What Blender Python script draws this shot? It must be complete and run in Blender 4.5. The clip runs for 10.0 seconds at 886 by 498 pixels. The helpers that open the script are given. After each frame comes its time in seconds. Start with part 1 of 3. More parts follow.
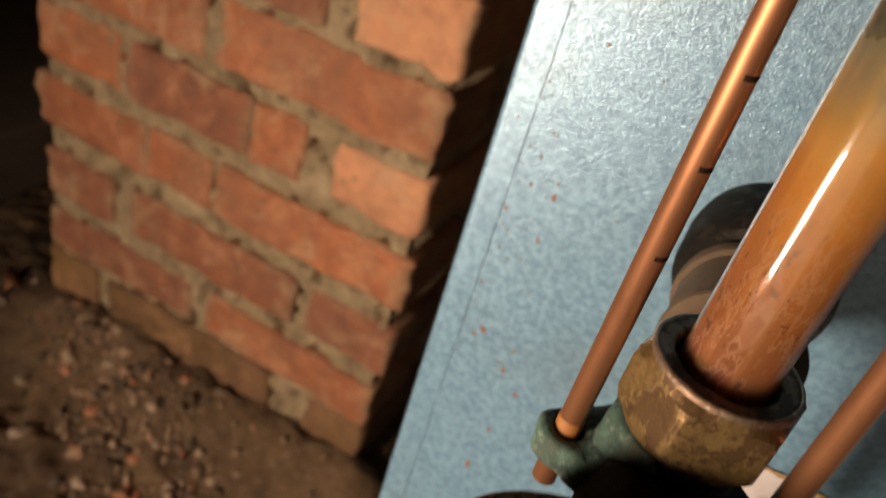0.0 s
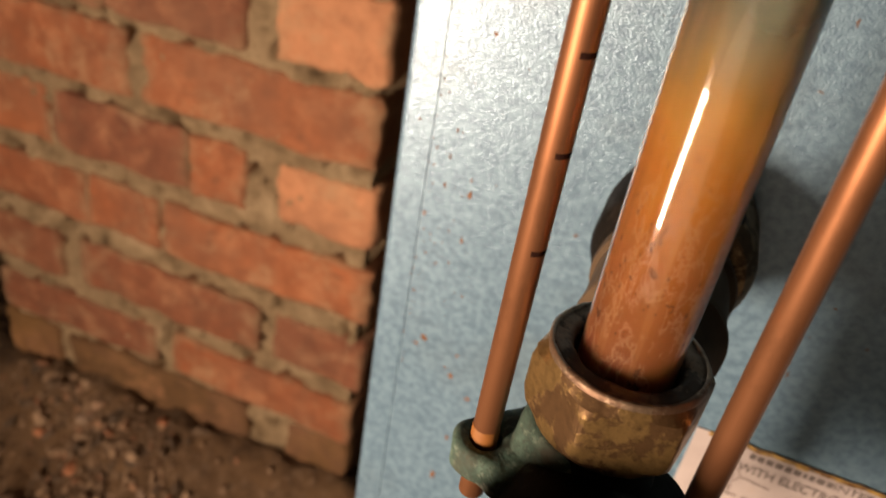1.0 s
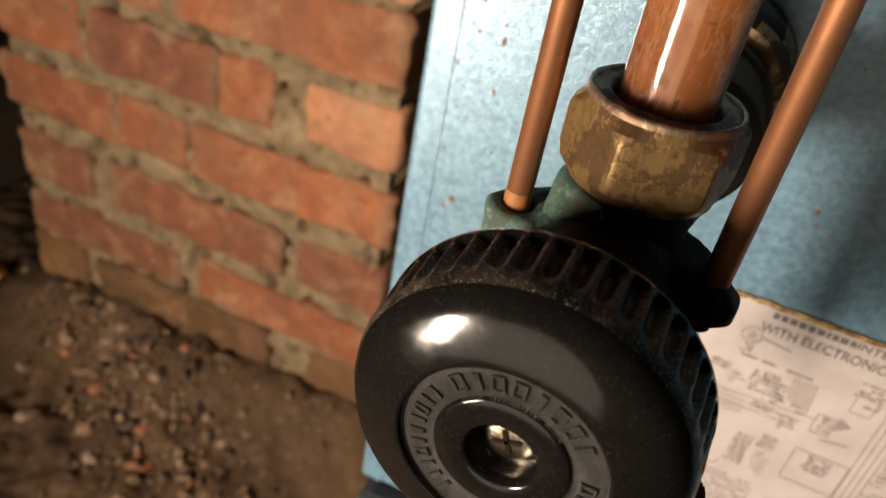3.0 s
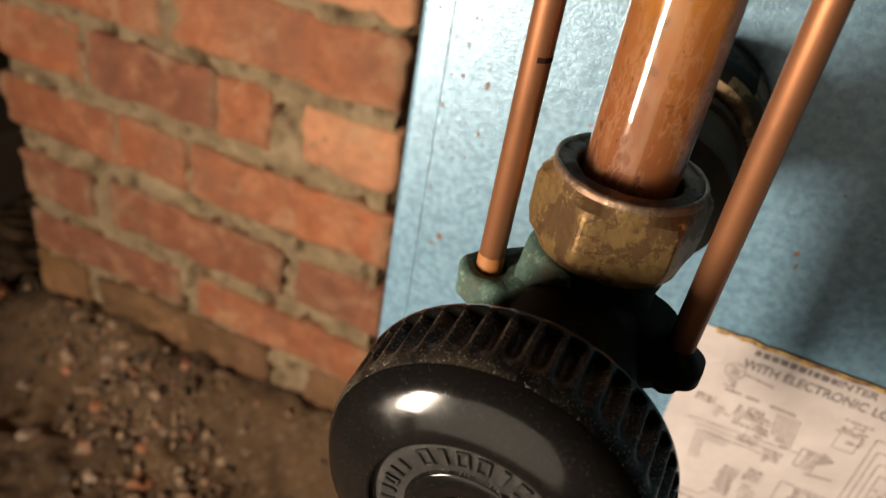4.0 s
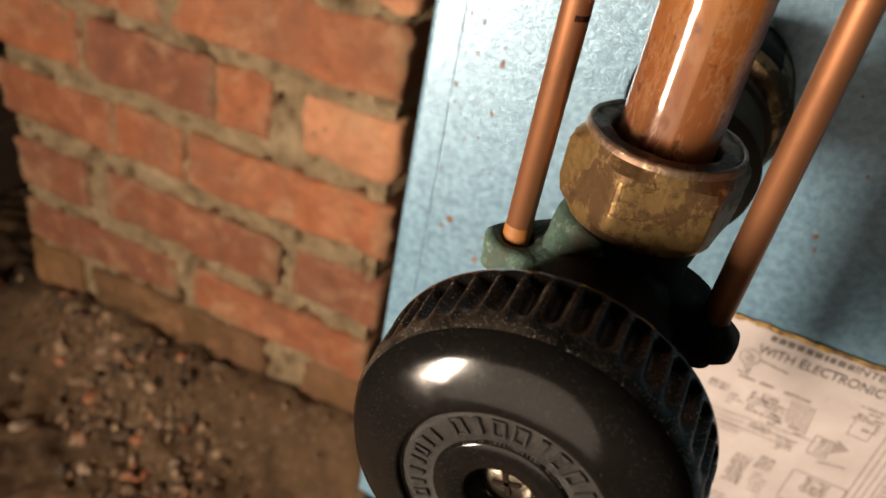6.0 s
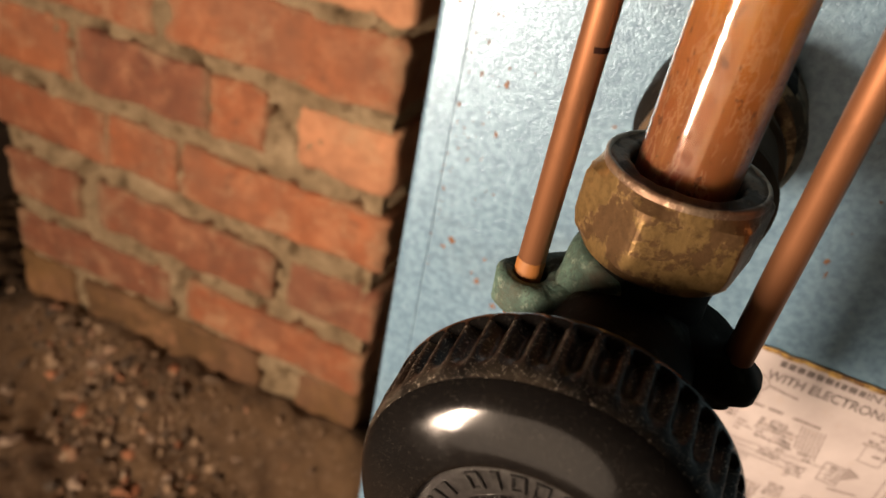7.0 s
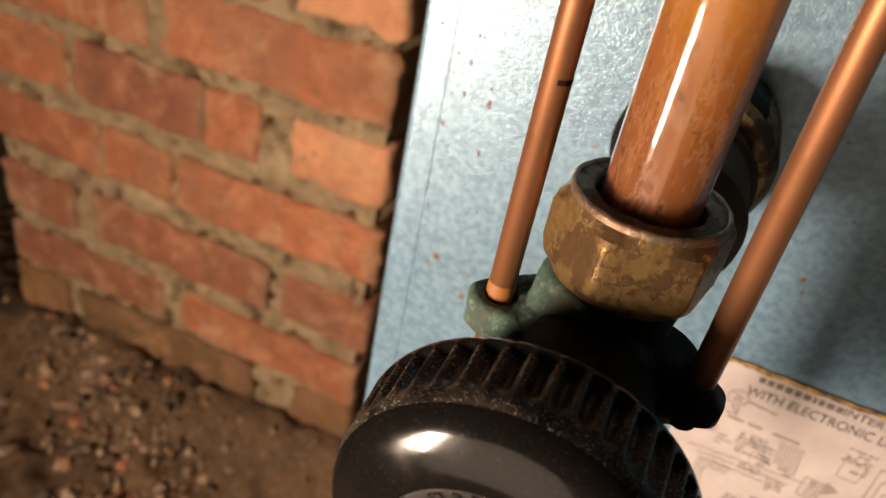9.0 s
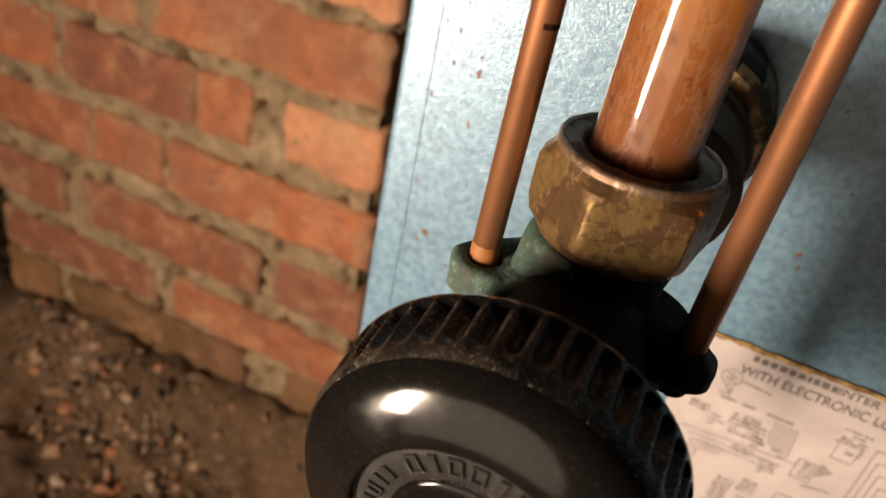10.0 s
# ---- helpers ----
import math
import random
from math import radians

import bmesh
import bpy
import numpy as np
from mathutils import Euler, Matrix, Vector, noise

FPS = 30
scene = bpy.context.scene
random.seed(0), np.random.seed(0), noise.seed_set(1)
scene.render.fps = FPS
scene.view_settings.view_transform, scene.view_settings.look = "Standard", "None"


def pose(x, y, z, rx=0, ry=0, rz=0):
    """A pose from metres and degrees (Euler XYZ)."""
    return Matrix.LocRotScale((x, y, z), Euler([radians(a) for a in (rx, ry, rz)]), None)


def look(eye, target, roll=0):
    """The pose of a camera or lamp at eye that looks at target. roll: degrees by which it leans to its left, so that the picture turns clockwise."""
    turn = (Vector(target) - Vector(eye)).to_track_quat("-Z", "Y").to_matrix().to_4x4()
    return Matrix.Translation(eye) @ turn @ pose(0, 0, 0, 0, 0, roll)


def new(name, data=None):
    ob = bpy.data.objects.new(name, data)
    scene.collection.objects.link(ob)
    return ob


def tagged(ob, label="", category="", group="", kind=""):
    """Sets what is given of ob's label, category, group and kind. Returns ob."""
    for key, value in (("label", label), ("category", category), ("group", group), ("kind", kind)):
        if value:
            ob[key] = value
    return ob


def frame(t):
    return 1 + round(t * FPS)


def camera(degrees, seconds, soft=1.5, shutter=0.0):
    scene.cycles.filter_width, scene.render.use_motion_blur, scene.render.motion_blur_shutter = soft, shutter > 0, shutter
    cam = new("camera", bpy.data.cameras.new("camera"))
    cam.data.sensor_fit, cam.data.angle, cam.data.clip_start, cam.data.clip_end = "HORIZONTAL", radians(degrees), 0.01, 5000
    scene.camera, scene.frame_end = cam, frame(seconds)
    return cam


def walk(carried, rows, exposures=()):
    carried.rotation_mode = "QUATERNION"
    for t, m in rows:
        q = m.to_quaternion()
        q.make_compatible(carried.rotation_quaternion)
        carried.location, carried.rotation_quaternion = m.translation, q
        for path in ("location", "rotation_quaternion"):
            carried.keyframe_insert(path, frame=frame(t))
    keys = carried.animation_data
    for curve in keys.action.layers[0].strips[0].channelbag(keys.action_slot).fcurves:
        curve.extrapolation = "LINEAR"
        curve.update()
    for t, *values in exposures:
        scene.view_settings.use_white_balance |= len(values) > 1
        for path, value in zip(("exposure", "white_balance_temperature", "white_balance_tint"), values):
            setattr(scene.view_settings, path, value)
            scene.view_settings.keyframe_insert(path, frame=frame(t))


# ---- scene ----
cam = camera(60.9, 10.0, soft=1.5, shutter=0.5)
cam.data.dof.use_dof = True
cam.data.dof.focus_distance, cam.data.dof.aperture_fstop = 0.124, 21.0
PATH = [
    (0, (0.00161, -0.10720, 0.62476), (-0.12869, 0.29229, 0.35378), 16.80),
    (0.5, (0.00787, -0.09354, 0.62756), (-0.13747, 0.30895, 0.36895), 9.49),
    (1, (0.01383, -0.09480, 0.62661), (-0.10336, 0.31091, 0.35891), 9.77),
    (1.5, (0.01425, -0.09637, 0.62601), (-0.09486, 0.30630, 0.35042), 10.35),
    (2, (0.02204, -0.10450, 0.63054), (-0.10140, 0.29342, 0.35408), 9.09),
    (2.5, (0.02342, -0.11464, 0.59296), (-0.09909, 0.27794, 0.30859), 11.30),
    (4, (0.02605, -0.11035, 0.60761), (-0.10114, 0.28338, 0.32689), 10.46),
    (4.5, (0.02678, -0.10712, 0.60817), (-0.09976, 0.28720, 0.32799), 10.75),
    (5, (0.02634, -0.11047, 0.60171), (-0.10070, 0.28468, 0.32294), 11.51),
    (5.5, (0.02491, -0.11375, 0.60024), (-0.09984, 0.28014, 0.31865), 11.34),
    (7, (0.01597, -0.10682, 0.60104), (-0.10374, 0.29228, 0.32465), 11.61),
    (7.5, (0.01729, -0.10715, 0.60171), (-0.10420, 0.29362, 0.32853), 11.65),
    (8, (0.01914, -0.10655, 0.60315), (-0.10363, 0.29446, 0.33090), 11.49),
    (8.5, (0.01928, -0.10757, 0.60372), (-0.10292, 0.29379, 0.33174), 11.63),
    (9, (0.01983, -0.10634, 0.60562), (-0.10082, 0.29559, 0.33378), 11.71),
    (9.5, (0.02269, -0.10452, 0.60294), (-0.09590, 0.29762, 0.33051), 11.95),
    (10, (0.02277, -0.10358, 0.59848), (-0.09433, 0.29722, 0.32344), 12.32),
]
walk(cam, [(t, look(eye, target, roll)) for t, eye, target, roll in PATH],
     [(0.0, -0.04, 6700, 12), (0.5, 0.02, 7250, 19), (1.5, -0.06, 7350, 20), (2.0, -0.08, 7350, 20), (2.5, 0.12, 6400, 9), (4.5, 0.17, 6250, 6), (5.5, 0.16, 6250, 6), (7.0, 0.21, 6950, 16), (9.0, 0.21, 6950, 16), (10.0, 0.18, 6750, 13)])

# ---- light: a hand lamp held low to one side of the lens, and an added low fill ----
world = bpy.data.worlds.new("cellar_dark")
scene.world = world
world.use_nodes = True
world.node_tree.nodes["Background"].inputs[0].default_value = (0.02, 0.016, 0.012, 1)
world.node_tree.nodes["Background"].inputs[1].default_value = 0.1
lamp_data = bpy.data.lights.new("hand_lamp", "AREA")
lamp_data.shape, lamp_data.size, lamp_data.size_y = "RECTANGLE", 0.13, 0.26
lamp_data.spread = math.radians(105)
lamp_data.energy, lamp_data.color = 7.0, (1.0, 0.80, 0.61)
lamp = new("hand_lamp", lamp_data)
lamp.matrix_world = look((-0.45, -0.70, 0.425), (-0.02, 0.20, 0.38))
# added fill light, not a real bulb, to soften the lamp's shadows
low_fill_data = bpy.data.lights.new("low_fill", "POINT")
low_fill_data.energy, low_fill_data.color, low_fill_data.shadow_soft_size = 13.0, (1.0, 0.82, 0.63), 0.50
fill_light = new("low_fill", low_fill_data)
fill_light.location = (-0.12, -1.15, 0.30)

RF = 0.53          # height of the rod feet above the floor
PANEL = 0.091      # the casing's front face
PIER = 0.340       # the pier's front face
GX, GY = 0.0182, 0.0050   # the gauge glass's axis


# ---- helpers of this scene ----
def part(name, bm, material, parent=None, label="", smooth=False, at=(0, 0, 0)):
    """Links a bmesh, built in world metres, as one mesh object under a thing or a part."""
    data = bpy.data.meshes.new(name)
    org = Vector(at)
    up = parent
    while up is not None:
        org = org + up.location
        up = up.parent
    bmesh.ops.translate(bm, verts=bm.verts, vec=-org)
    bm.normal_update()
    bm.to_mesh(data)
    bm.free()
    if smooth:
        for p in data.polygons:
            p.use_smooth = True
    if material:
        data.materials.append(material)
    ob = new(name, data)
    ob.location = at
    ob.parent = parent
    if label:
        tagged(ob, label)
    return ob


def thing(name, at, label, category, group="", kind=""):
    ob = new(name)
    ob.empty_display_size = 0.02
    ob.location = at
    return tagged(ob, label, category, group, kind)


def box(bm, x0, x1, y0, y1, z0, z1, bevel=0.0, seg=2):
    r = bmesh.ops.create_cube(bm, size=1)
    m = Matrix.Translation(((x0 + x1) / 2, (y0 + y1) / 2, (z0 + z1) / 2)) @ Matrix.Diagonal((x1 - x0, y1 - y0, z1 - z0, 1))
    bmesh.ops.transform(bm, matrix=m, verts=r["verts"])
    if bevel:
        edges = list({e for v in r["verts"] for e in v.link_edges})
        bmesh.ops.bevel(bm, geom=edges, offset=bevel, segments=seg, affect="EDGES", profile=0.6)
    return bm


def lathe(bm, profile, seg=48, m=None, ripple=None, close=True):
    """Turns (radius, height) pairs about local z; ripple(angle, n) adds to the radius of ring n."""
    rings = []
    for n, (r, h) in enumerate(profile):
        ring = []
        for k in range(seg):
            a = 2 * math.pi * k / seg
            q = r + (ripple(a, n) if ripple else 0.0)
            ring.append(bm.verts.new((q * math.cos(a), q * math.sin(a), h)))
        rings.append(ring)
    for a, b in zip(rings, rings[1:]):
        for k in range(seg):
            bm.faces.new((a[k], a[(k + 1) % seg], b[(k + 1) % seg], b[k]))
    if close:
        bm.faces.new(list(reversed(rings[0])))
        bm.faces.new(rings[-1])
    if m is not None:
        bmesh.ops.transform(bm, matrix=m, verts=[v for ring in rings for v in ring])
    return bm


def hexagon(bm, radius, h0, h1, chamfer, m, turn=0.0):
    """A hexagonal nut with chamfered, rounded ends about local z."""
    def shape(q, cut):
        pts = []
        for k in range(168):
            a = 2 * math.pi * k / 168
            flat = radius * math.cos(math.pi / 6) / math.cos(((a + turn) % (math.pi / 3)) - math.pi / 6)
            pts.append((min(flat, q) * math.cos(a), min(flat, q) * math.sin(a), cut))
        return pts
    flat_r = radius * math.cos(math.pi / 6)
    levels = [shape(flat_r * 0.97, h0), shape(radius * 0.955, h0 + chamfer), shape(radius * 1.01, h0 + 2 * chamfer), shape(radius * 1.01, h1 - 1.6 * chamfer), shape(radius * 0.955, h1 - chamfer), shape(flat_r * 0.985, h1 - chamfer * 0.25), shape(flat_r * 0.95, h1), shape(flat_r * 0.73, h1), shape(flat_r * 0.71, h1 - 0.006)]
    rings = [[bm.verts.new(p) for p in lev] for lev in levels]
    for a, b in zip(rings, rings[1:]):
        for k in range(168):
            bm.faces.new((a[k], a[(k + 1) % 168], b[(k + 1) % 168], b[k]))
    bm.faces.new(list(reversed(rings[0])))
    bm.faces.new(rings[-1])
    bmesh.ops.transform(bm, matrix=m, verts=[v for r in rings for v in r])
    return bm


def jitter(bm, amount, scale, seed=0.0, verts=None):
    """Uneven surface: moves vertices along their normals by noise."""
    bm.normal_update()
    moves = [(v, v.normal * amount * noise.noise(v.co * scale + Vector((seed, seed * 1.7, -seed)))) for v in (verts or bm.verts)]
    for v, d in moves:
        v.co += d


def upright(x, y, z=0.0):
    return Matrix.Translation((x, y, z))


def toward(origin, axis):
    """A pose whose local z runs along axis."""
    return Matrix.Translation(origin) @ Vector(axis).to_track_quat("Z", "Y").to_matrix().to_4x4()


# ---- materials ----
class Nodes:
    """Short hand for a node material."""

    def __init__(self, name):
        self.mat = bpy.data.materials.new(name)
        self.mat.use_nodes = True
        self.t = self.mat.node_tree
        self.bsdf = self.t.nodes["Principled BSDF"]
        self.out = self.t.nodes["Material Output"]
        self.pos = self.add("ShaderNodeTexCoord").outputs["Object"]

    def add(self, kind, **kw):
        n = self.t.nodes.new(kind)
        for k, v in kw.items():
            n.inputs[k].default_value = v
        return n

    def link(self, a, b):
        self.t.links.new(a, b)

    def offset(self):
        """Object coordinates shifted by the object's own random number."""
        info = self.add("ShaderNodeObjectInfo")
        mul = self.add("ShaderNodeMath")
        mul.operation = "MULTIPLY"
        mul.inputs[1].default_value = 7.0
        self.link(info.outputs["Random"], mul.inputs[0])
        vec = self.add("ShaderNodeVectorMath")
        vec.operation = "ADD"
        self.link(self.pos, vec.inputs[0])
        self.link(mul.outputs[0], vec.inputs[1])
        self.pos = vec.outputs[0]
        return info.outputs["Random"]

    def stretch(self, x, y, z):
        vec = self.add("ShaderNodeVectorMath")
        vec.operation = "MULTIPLY"
        vec.inputs[1].default_value = (x, y, z)
        self.link(self.pos, vec.inputs[0])
        return vec.outputs[0]

    def noise(self, scale, detail=4.0, rough=0.55, pos=None, distort=0.0):
        n = self.add("ShaderNodeTexNoise", Scale=scale, Detail=detail, Roughness=rough, Distortion=distort)
        self.link(pos or self.pos, n.inputs["Vector"])
        return n.outputs["Fac"]

    def cells(self, scale, feature="F1", pos=None, rnd=1.0):
        n = self.add("ShaderNodeTexVoronoi", Scale=scale, Randomness=rnd)
        n.feature = feature
        self.link(pos or self.pos, n.inputs["Vector"])
        return n.outputs["Distance"]

    def ramp(self, fac, *stops):
        n = self.add("ShaderNodeValToRGB")
        els = n.color_ramp.elements
        while len(els) < len(stops):
            els.new(0.5)
        for e, (p, c) in zip(els, stops):
            e.position = p
            e.color = (*c, 1) if isinstance(c, tuple) else (c, c, c, 1)
        self.link(fac, n.inputs[0])
        return n.outputs[0]

    def mix(self, fac, a, b, mode="MIX"):
        n = self.add("ShaderNodeMix")
        n.data_type, n.blend_type = "RGBA", mode
        for sock, v in ((n.inputs[0], fac), (n.inputs[6], a), (n.inputs[7], b)):
            if isinstance(v, (float, int)):
                sock.default_value = v if sock == n.inputs[0] else (v, v, v, 1)
            elif isinstance(v, tuple):
                sock.default_value = (*v, 1)
            else:
                self.link(v, sock)
        return n.outputs[2]

    def bump(self, height, distance, strength=1.0, under=None):
        n = self.add("ShaderNodeBump", Strength=strength, Distance=distance)
        self.link(height, n.inputs["Height"])
        if under is not None:
            self.link(under, n.inputs["Normal"])
        return n.outputs[0]

    def set(self, **kw):
        for k, v in kw.items():
            s = self.bsdf.inputs[k.replace("_", " ")]
            if hasattr(v, "links"):
                self.link(v, s)
            else:
                s.default_value = (*v, 1) if s.type == "RGBA" else v
        return self.mat


def brick_material(name, dark, mid, light, mud=(0.24, 0.165, 0.095)):
    n = Nodes(name)
    rnd = n.offset()
    tone = n.ramp(rnd, (0.0, dark), (0.5, mid), (1.0, light))
    grain = n.ramp(n.noise(55, 6, 0.7), (0.3, 0.62), (0.7, 1.12))
    col = n.mix(1.0, tone, grain, "MULTIPLY")
    pale = n.ramp(n.noise(26, 7, 0.75), (0.50, 0.0), (0.70, 0.5))
    col = n.mix(pale, col, (0.40, 0.20, 0.105))
    dull = n.ramp(n.noise(11, 5, 0.6), (0.45, 0.0), (0.70, 0.65))
    col = n.mix(dull, col, (0.135, 0.062, 0.034))
    smear = n.ramp(n.noise(16, 8, 0.8), (0.52, 0.0), (0.70, 0.6))
    col = n.mix(smear, col, tuple(1.35 * c for c in mud))
    gen = n.add("ShaderNodeTexCoord").outputs["Generated"]
    edge = n.add("ShaderNodeVectorMath")
    edge.operation = "SUBTRACT"
    edge.inputs[1].default_value = (0.5, 0.5, 0.5)
    n.link(gen, edge.inputs[0])
    size = n.add("ShaderNodeVectorMath")
    size.operation = "ABSOLUTE"
    n.link(edge.outputs[0], size.inputs[0])
    axes = n.add("ShaderNodeSeparateXYZ")
    n.link(size.outputs[0], axes.inputs[0])
    near = n.add("ShaderNodeMath")
    near.operation = "SMOOTH_MAX"
    near.inputs[2].default_value = 0.05
    far = n.add("ShaderNodeMath")
    far.operation = "MULTIPLY_ADD"
    far.inputs[1].default_value, far.inputs[2].default_value = 1.0, 0.0
    n.link(axes.outputs["X"], far.inputs[0])
    n.link(far.outputs[0], near.inputs[0])
    n.link(axes.outputs["Z"], near.inputs[1])
    wash = n.add("ShaderNodeMath")
    wash.operation = "MULTIPLY_ADD"
    wash.inputs[1].default_value = 0.55
    n.link(n.noise(34, 7, 0.75), wash.inputs[0])
    n.link(near.outputs[0], wash.inputs[2])
    col = n.mix(n.ramp(wash.outputs[0], (0.67, 0.0), (0.84, 0.8)), col, mud)
    soot = n.ramp(n.noise(70, 3), (0.62, 0.0), (0.78, 0.5))
    col = n.mix(soot, col, (0.07, 0.035, 0.02))
    pits = n.ramp(n.cells(260), (0.0, 0.0), (0.28, 1.0))
    b = n.bump(n.noise(30, 6, 0.65), 0.004, 0.7)
    b = n.bump(n.noise(300, 4, 0.7), 0.0008, 0.7, b)
    b = n.bump(pits, 0.0004, 0.5, b)
    return n.set(Base_Color=col, Roughness=0.88, Normal=b)


BRICK = brick_material("red_brick", (0.150, 0.052, 0.025), (0.215, 0.068, 0.026), (0.270, 0.088, 0.033))
PALE_BRICK = brick_material("pale_brick", (0.38, 0.17, 0.085), (0.40, 0.185, 0.095), (0.42, 0.205, 0.105))
OCHRE_BRICK = brick_material("stained_brick", (0.085, 0.042, 0.014), (0.12, 0.060, 0.018), (0.17, 0.086, 0.026), (0.13, 0.072, 0.028))


def mortar_material():
    n = Nodes("lime_mortar")
    col = n.ramp(n.noise(26, 7, 0.7), (0.30, (0.085, 0.056, 0.028)), (0.47, (0.225, 0.160, 0.090)), (0.70, (0.38, 0.285, 0.175)))
    col = n.mix(n.ramp(n.noise(90, 4, 0.7), (0.5, 0.0), (0.75, 0.6)), col, (0.16, 0.11, 0.06))
    b = n.bump(n.noise(60, 8, 0.75), 0.009, 0.8)
    b = n.bump(n.noise(420, 4, 0.7), 0.0015, 0.8, b)
    return n.set(Base_Color=col, Roughness=0.95, Normal=b)


MORTAR = mortar_material()


def dirt_material():
    n = Nodes("damp_dirt")
    col = n.ramp(n.noise(9, 7, 0.65), (0.3, (0.050, 0.027, 0.012)), (0.55, (0.112, 0.063, 0.028)), (0.8, (0.19, 0.112, 0.053)))
    col = n.mix(n.ramp(n.noise(130, 4, 0.7), (0.55, 0.0), (0.72, 0.7)), col, (0.24, 0.17, 0.115))
    col = n.mix(n.ramp(n.noise(60, 4, 0.7), (0.58, 0.0), (0.75, 0.8)), col, (0.03, 0.02, 0.013))
    b = n.bump(n.noise(45, 8, 0.7), 0.012, 0.8)
    b = n.bump(n.noise(350, 4, 0.7), 0.002, 0.7, b)
    return n.set(Base_Color=col, Roughness=0.9, Normal=b)


DIRT = dirt_material()


def stone_material():
    n = Nodes("rubble")
    rnd = n.add("ShaderNodeNewGeometry").outputs["Random Per Island"]
    col = n.ramp(rnd, (0.0, (0.05, 0.033, 0.020)), (0.5, (0.16, 0.100, 0.058)), (0.88, (0.30, 0.20, 0.125)), (0.96, (0.24, 0.095, 0.045)), (1.0, (0.36, 0.27, 0.19)))
    col = n.mix(1.0, col, n.ramp(n.noise(150, 4), (0.3, 0.55), (0.7, 1.1)), "MULTIPLY")
    return n.set(Base_Color=col, Roughness=0.85, Normal=n.bump(n.noise(400, 4, 0.7), 0.001, 0.7))


STONE = stone_material()


def plain_material(name, colour, rough=0.8, metal=0.0, grain=60.0, depth=0.0004, spread=0.25):
    n = Nodes(name)
    var = n.ramp(n.noise(grain, 5, 0.6), (0.25, 1 - spread), (0.75, 1 + spread))
    return n.set(Base_Color=n.mix(1.0, colour, var, "MULTIPLY"), Roughness=rough, Metallic=metal, Normal=n.bump(n.noise(grain * 6, 4, 0.6), depth, 0.6))


# wall tones steer the light: one pale for bounce, the rest kept black
BOUNCE_WALL = plain_material("bounce_wall", (0.45, 0.39, 0.32), 0.95, grain=8, depth=0.004)
DARKENED_WALL = plain_material("darkened_wall", (0.030, 0.023, 0.017), 0.95, grain=8, depth=0.004)
TIMBER = plain_material("blackened_timber", (0.075, 0.05, 0.034), 0.85, grain=30, depth=0.002)


def hammertone_material():
    n = Nodes("blue_hammertone_enamel")
    cell = n.cells(1900, "SMOOTH_F1", rnd=1.0)
    big = n.noise(980, 3, 0.6)
    col = n.ramp(n.noise(420, 3, 0.6), (0.35, (0.085, 0.160, 0.235)), (0.65, (0.145, 0.255, 0.345)))
    dirt = n.ramp(n.noise(16, 5, 0.65), (0.5, 0.0), (0.85, 0.45))
    col = n.mix(dirt, col, (0.10, 0.115, 0.11))
    speck = n.ramp(n.noise(240, 2, 0.5), (0.73, 0.0), (0.79, 1.0))
    col = n.mix(speck, col, (0.11, 0.055, 0.03))
    b = n.bump(big, 0.00026, 0.42)
    b = n.bump(cell, 0.00022, 0.5, b)
    rough = n.ramp(n.noise(30, 4), (0.3, 0.30), (0.8, 0.40))
    return n.set(Base_Color=col, Roughness=rough, Metallic=0.25, Normal=b, Coat_Weight=0.32, Coat_Roughness=0.30)


ENAMEL = hammertone_material()
GROOVE = plain_material("dark_seam", (0.02, 0.025, 0.03), 0.8)


def rust_material():
    n = Nodes("rust_spot")
    col = n.ramp(n.noise(500, 4), (0.3, (0.085, 0.042, 0.024)), (0.7, (0.21, 0.105, 0.055)))
    return n.set(Base_Color=col, Roughness=0.9)


RUST = rust_material()


def copper_material(name, colour, rough):
    n = Nodes(name)
    streak = n.noise(300, 4, 0.6, n.stretch(1, 1, 0.06))
    col = n.mix(n.ramp(streak, (0.35, 0.0), (0.7, 0.55)), colour, tuple(c * 0.62 for c in colour))
    stain = n.ramp(n.noise(130, 6, 0.68, n.stretch(1, 1, 0.4)), (0.52, 0.0), (0.72, 0.6))
    col = n.mix(stain, col, tuple(c * 0.45 for c in colour))
    return n.set(Base_Color=col, Metallic=0.78, Roughness=n.ramp(streak, (0.3, rough), (0.7, rough + 0.12)), Normal=n.bump(streak, 0.0002, 0.3))


COPPER = copper_material("aged_copper", (0.35, 0.155, 0.076), 0.40)
SCORE = plain_material("brown_score_mark", (0.020, 0.007, 0.005), 0.8)
MARK = plain_material("dark_score_mark", (0.012, 0.007, 0.005), 0.9)
for ink in (SCORE, MARK):
    ink.node_tree.nodes["Principled BSDF"].inputs["Specular IOR Level"].default_value = 0.08
LACQUER = plain_material("orange_sealant", (0.24, 0.09, 0.018), 0.65)


def brass_material(name, fresh, dull, cover, rough=0.38):
    n = Nodes(name)
    blot = n.ramp(n.noise(120, 7, 0.7, distort=0.15), (cover - 0.025, 0.0), (cover + 0.025, 1.0))
    col = n.mix(blot, dull, fresh)
    col = n.mix(n.ramp(n.noise(600, 4, 0.7), (0.45, 0.0), (0.7, 0.5)), col, tuple(c * 0.35 for c in dull))
    b = n.bump(n.noise(420, 6, 0.7), 0.0003, 0.5)
    b = n.bump(blot, 0.00012, 0.3, b)
    return n.set(Base_Color=col, Metallic=0.7, Roughness=n.mix(blot, rough + 0.15, rough), Normal=b)


BRASS = brass_material("tarnished_brass", (0.26, 0.168, 0.068), (0.11, 0.062, 0.028), 0.50, 0.36)
DARK_BRASS = brass_material("blackened_brass", (0.085, 0.060, 0.040), (0.045, 0.032, 0.022), 0.55, 0.5)

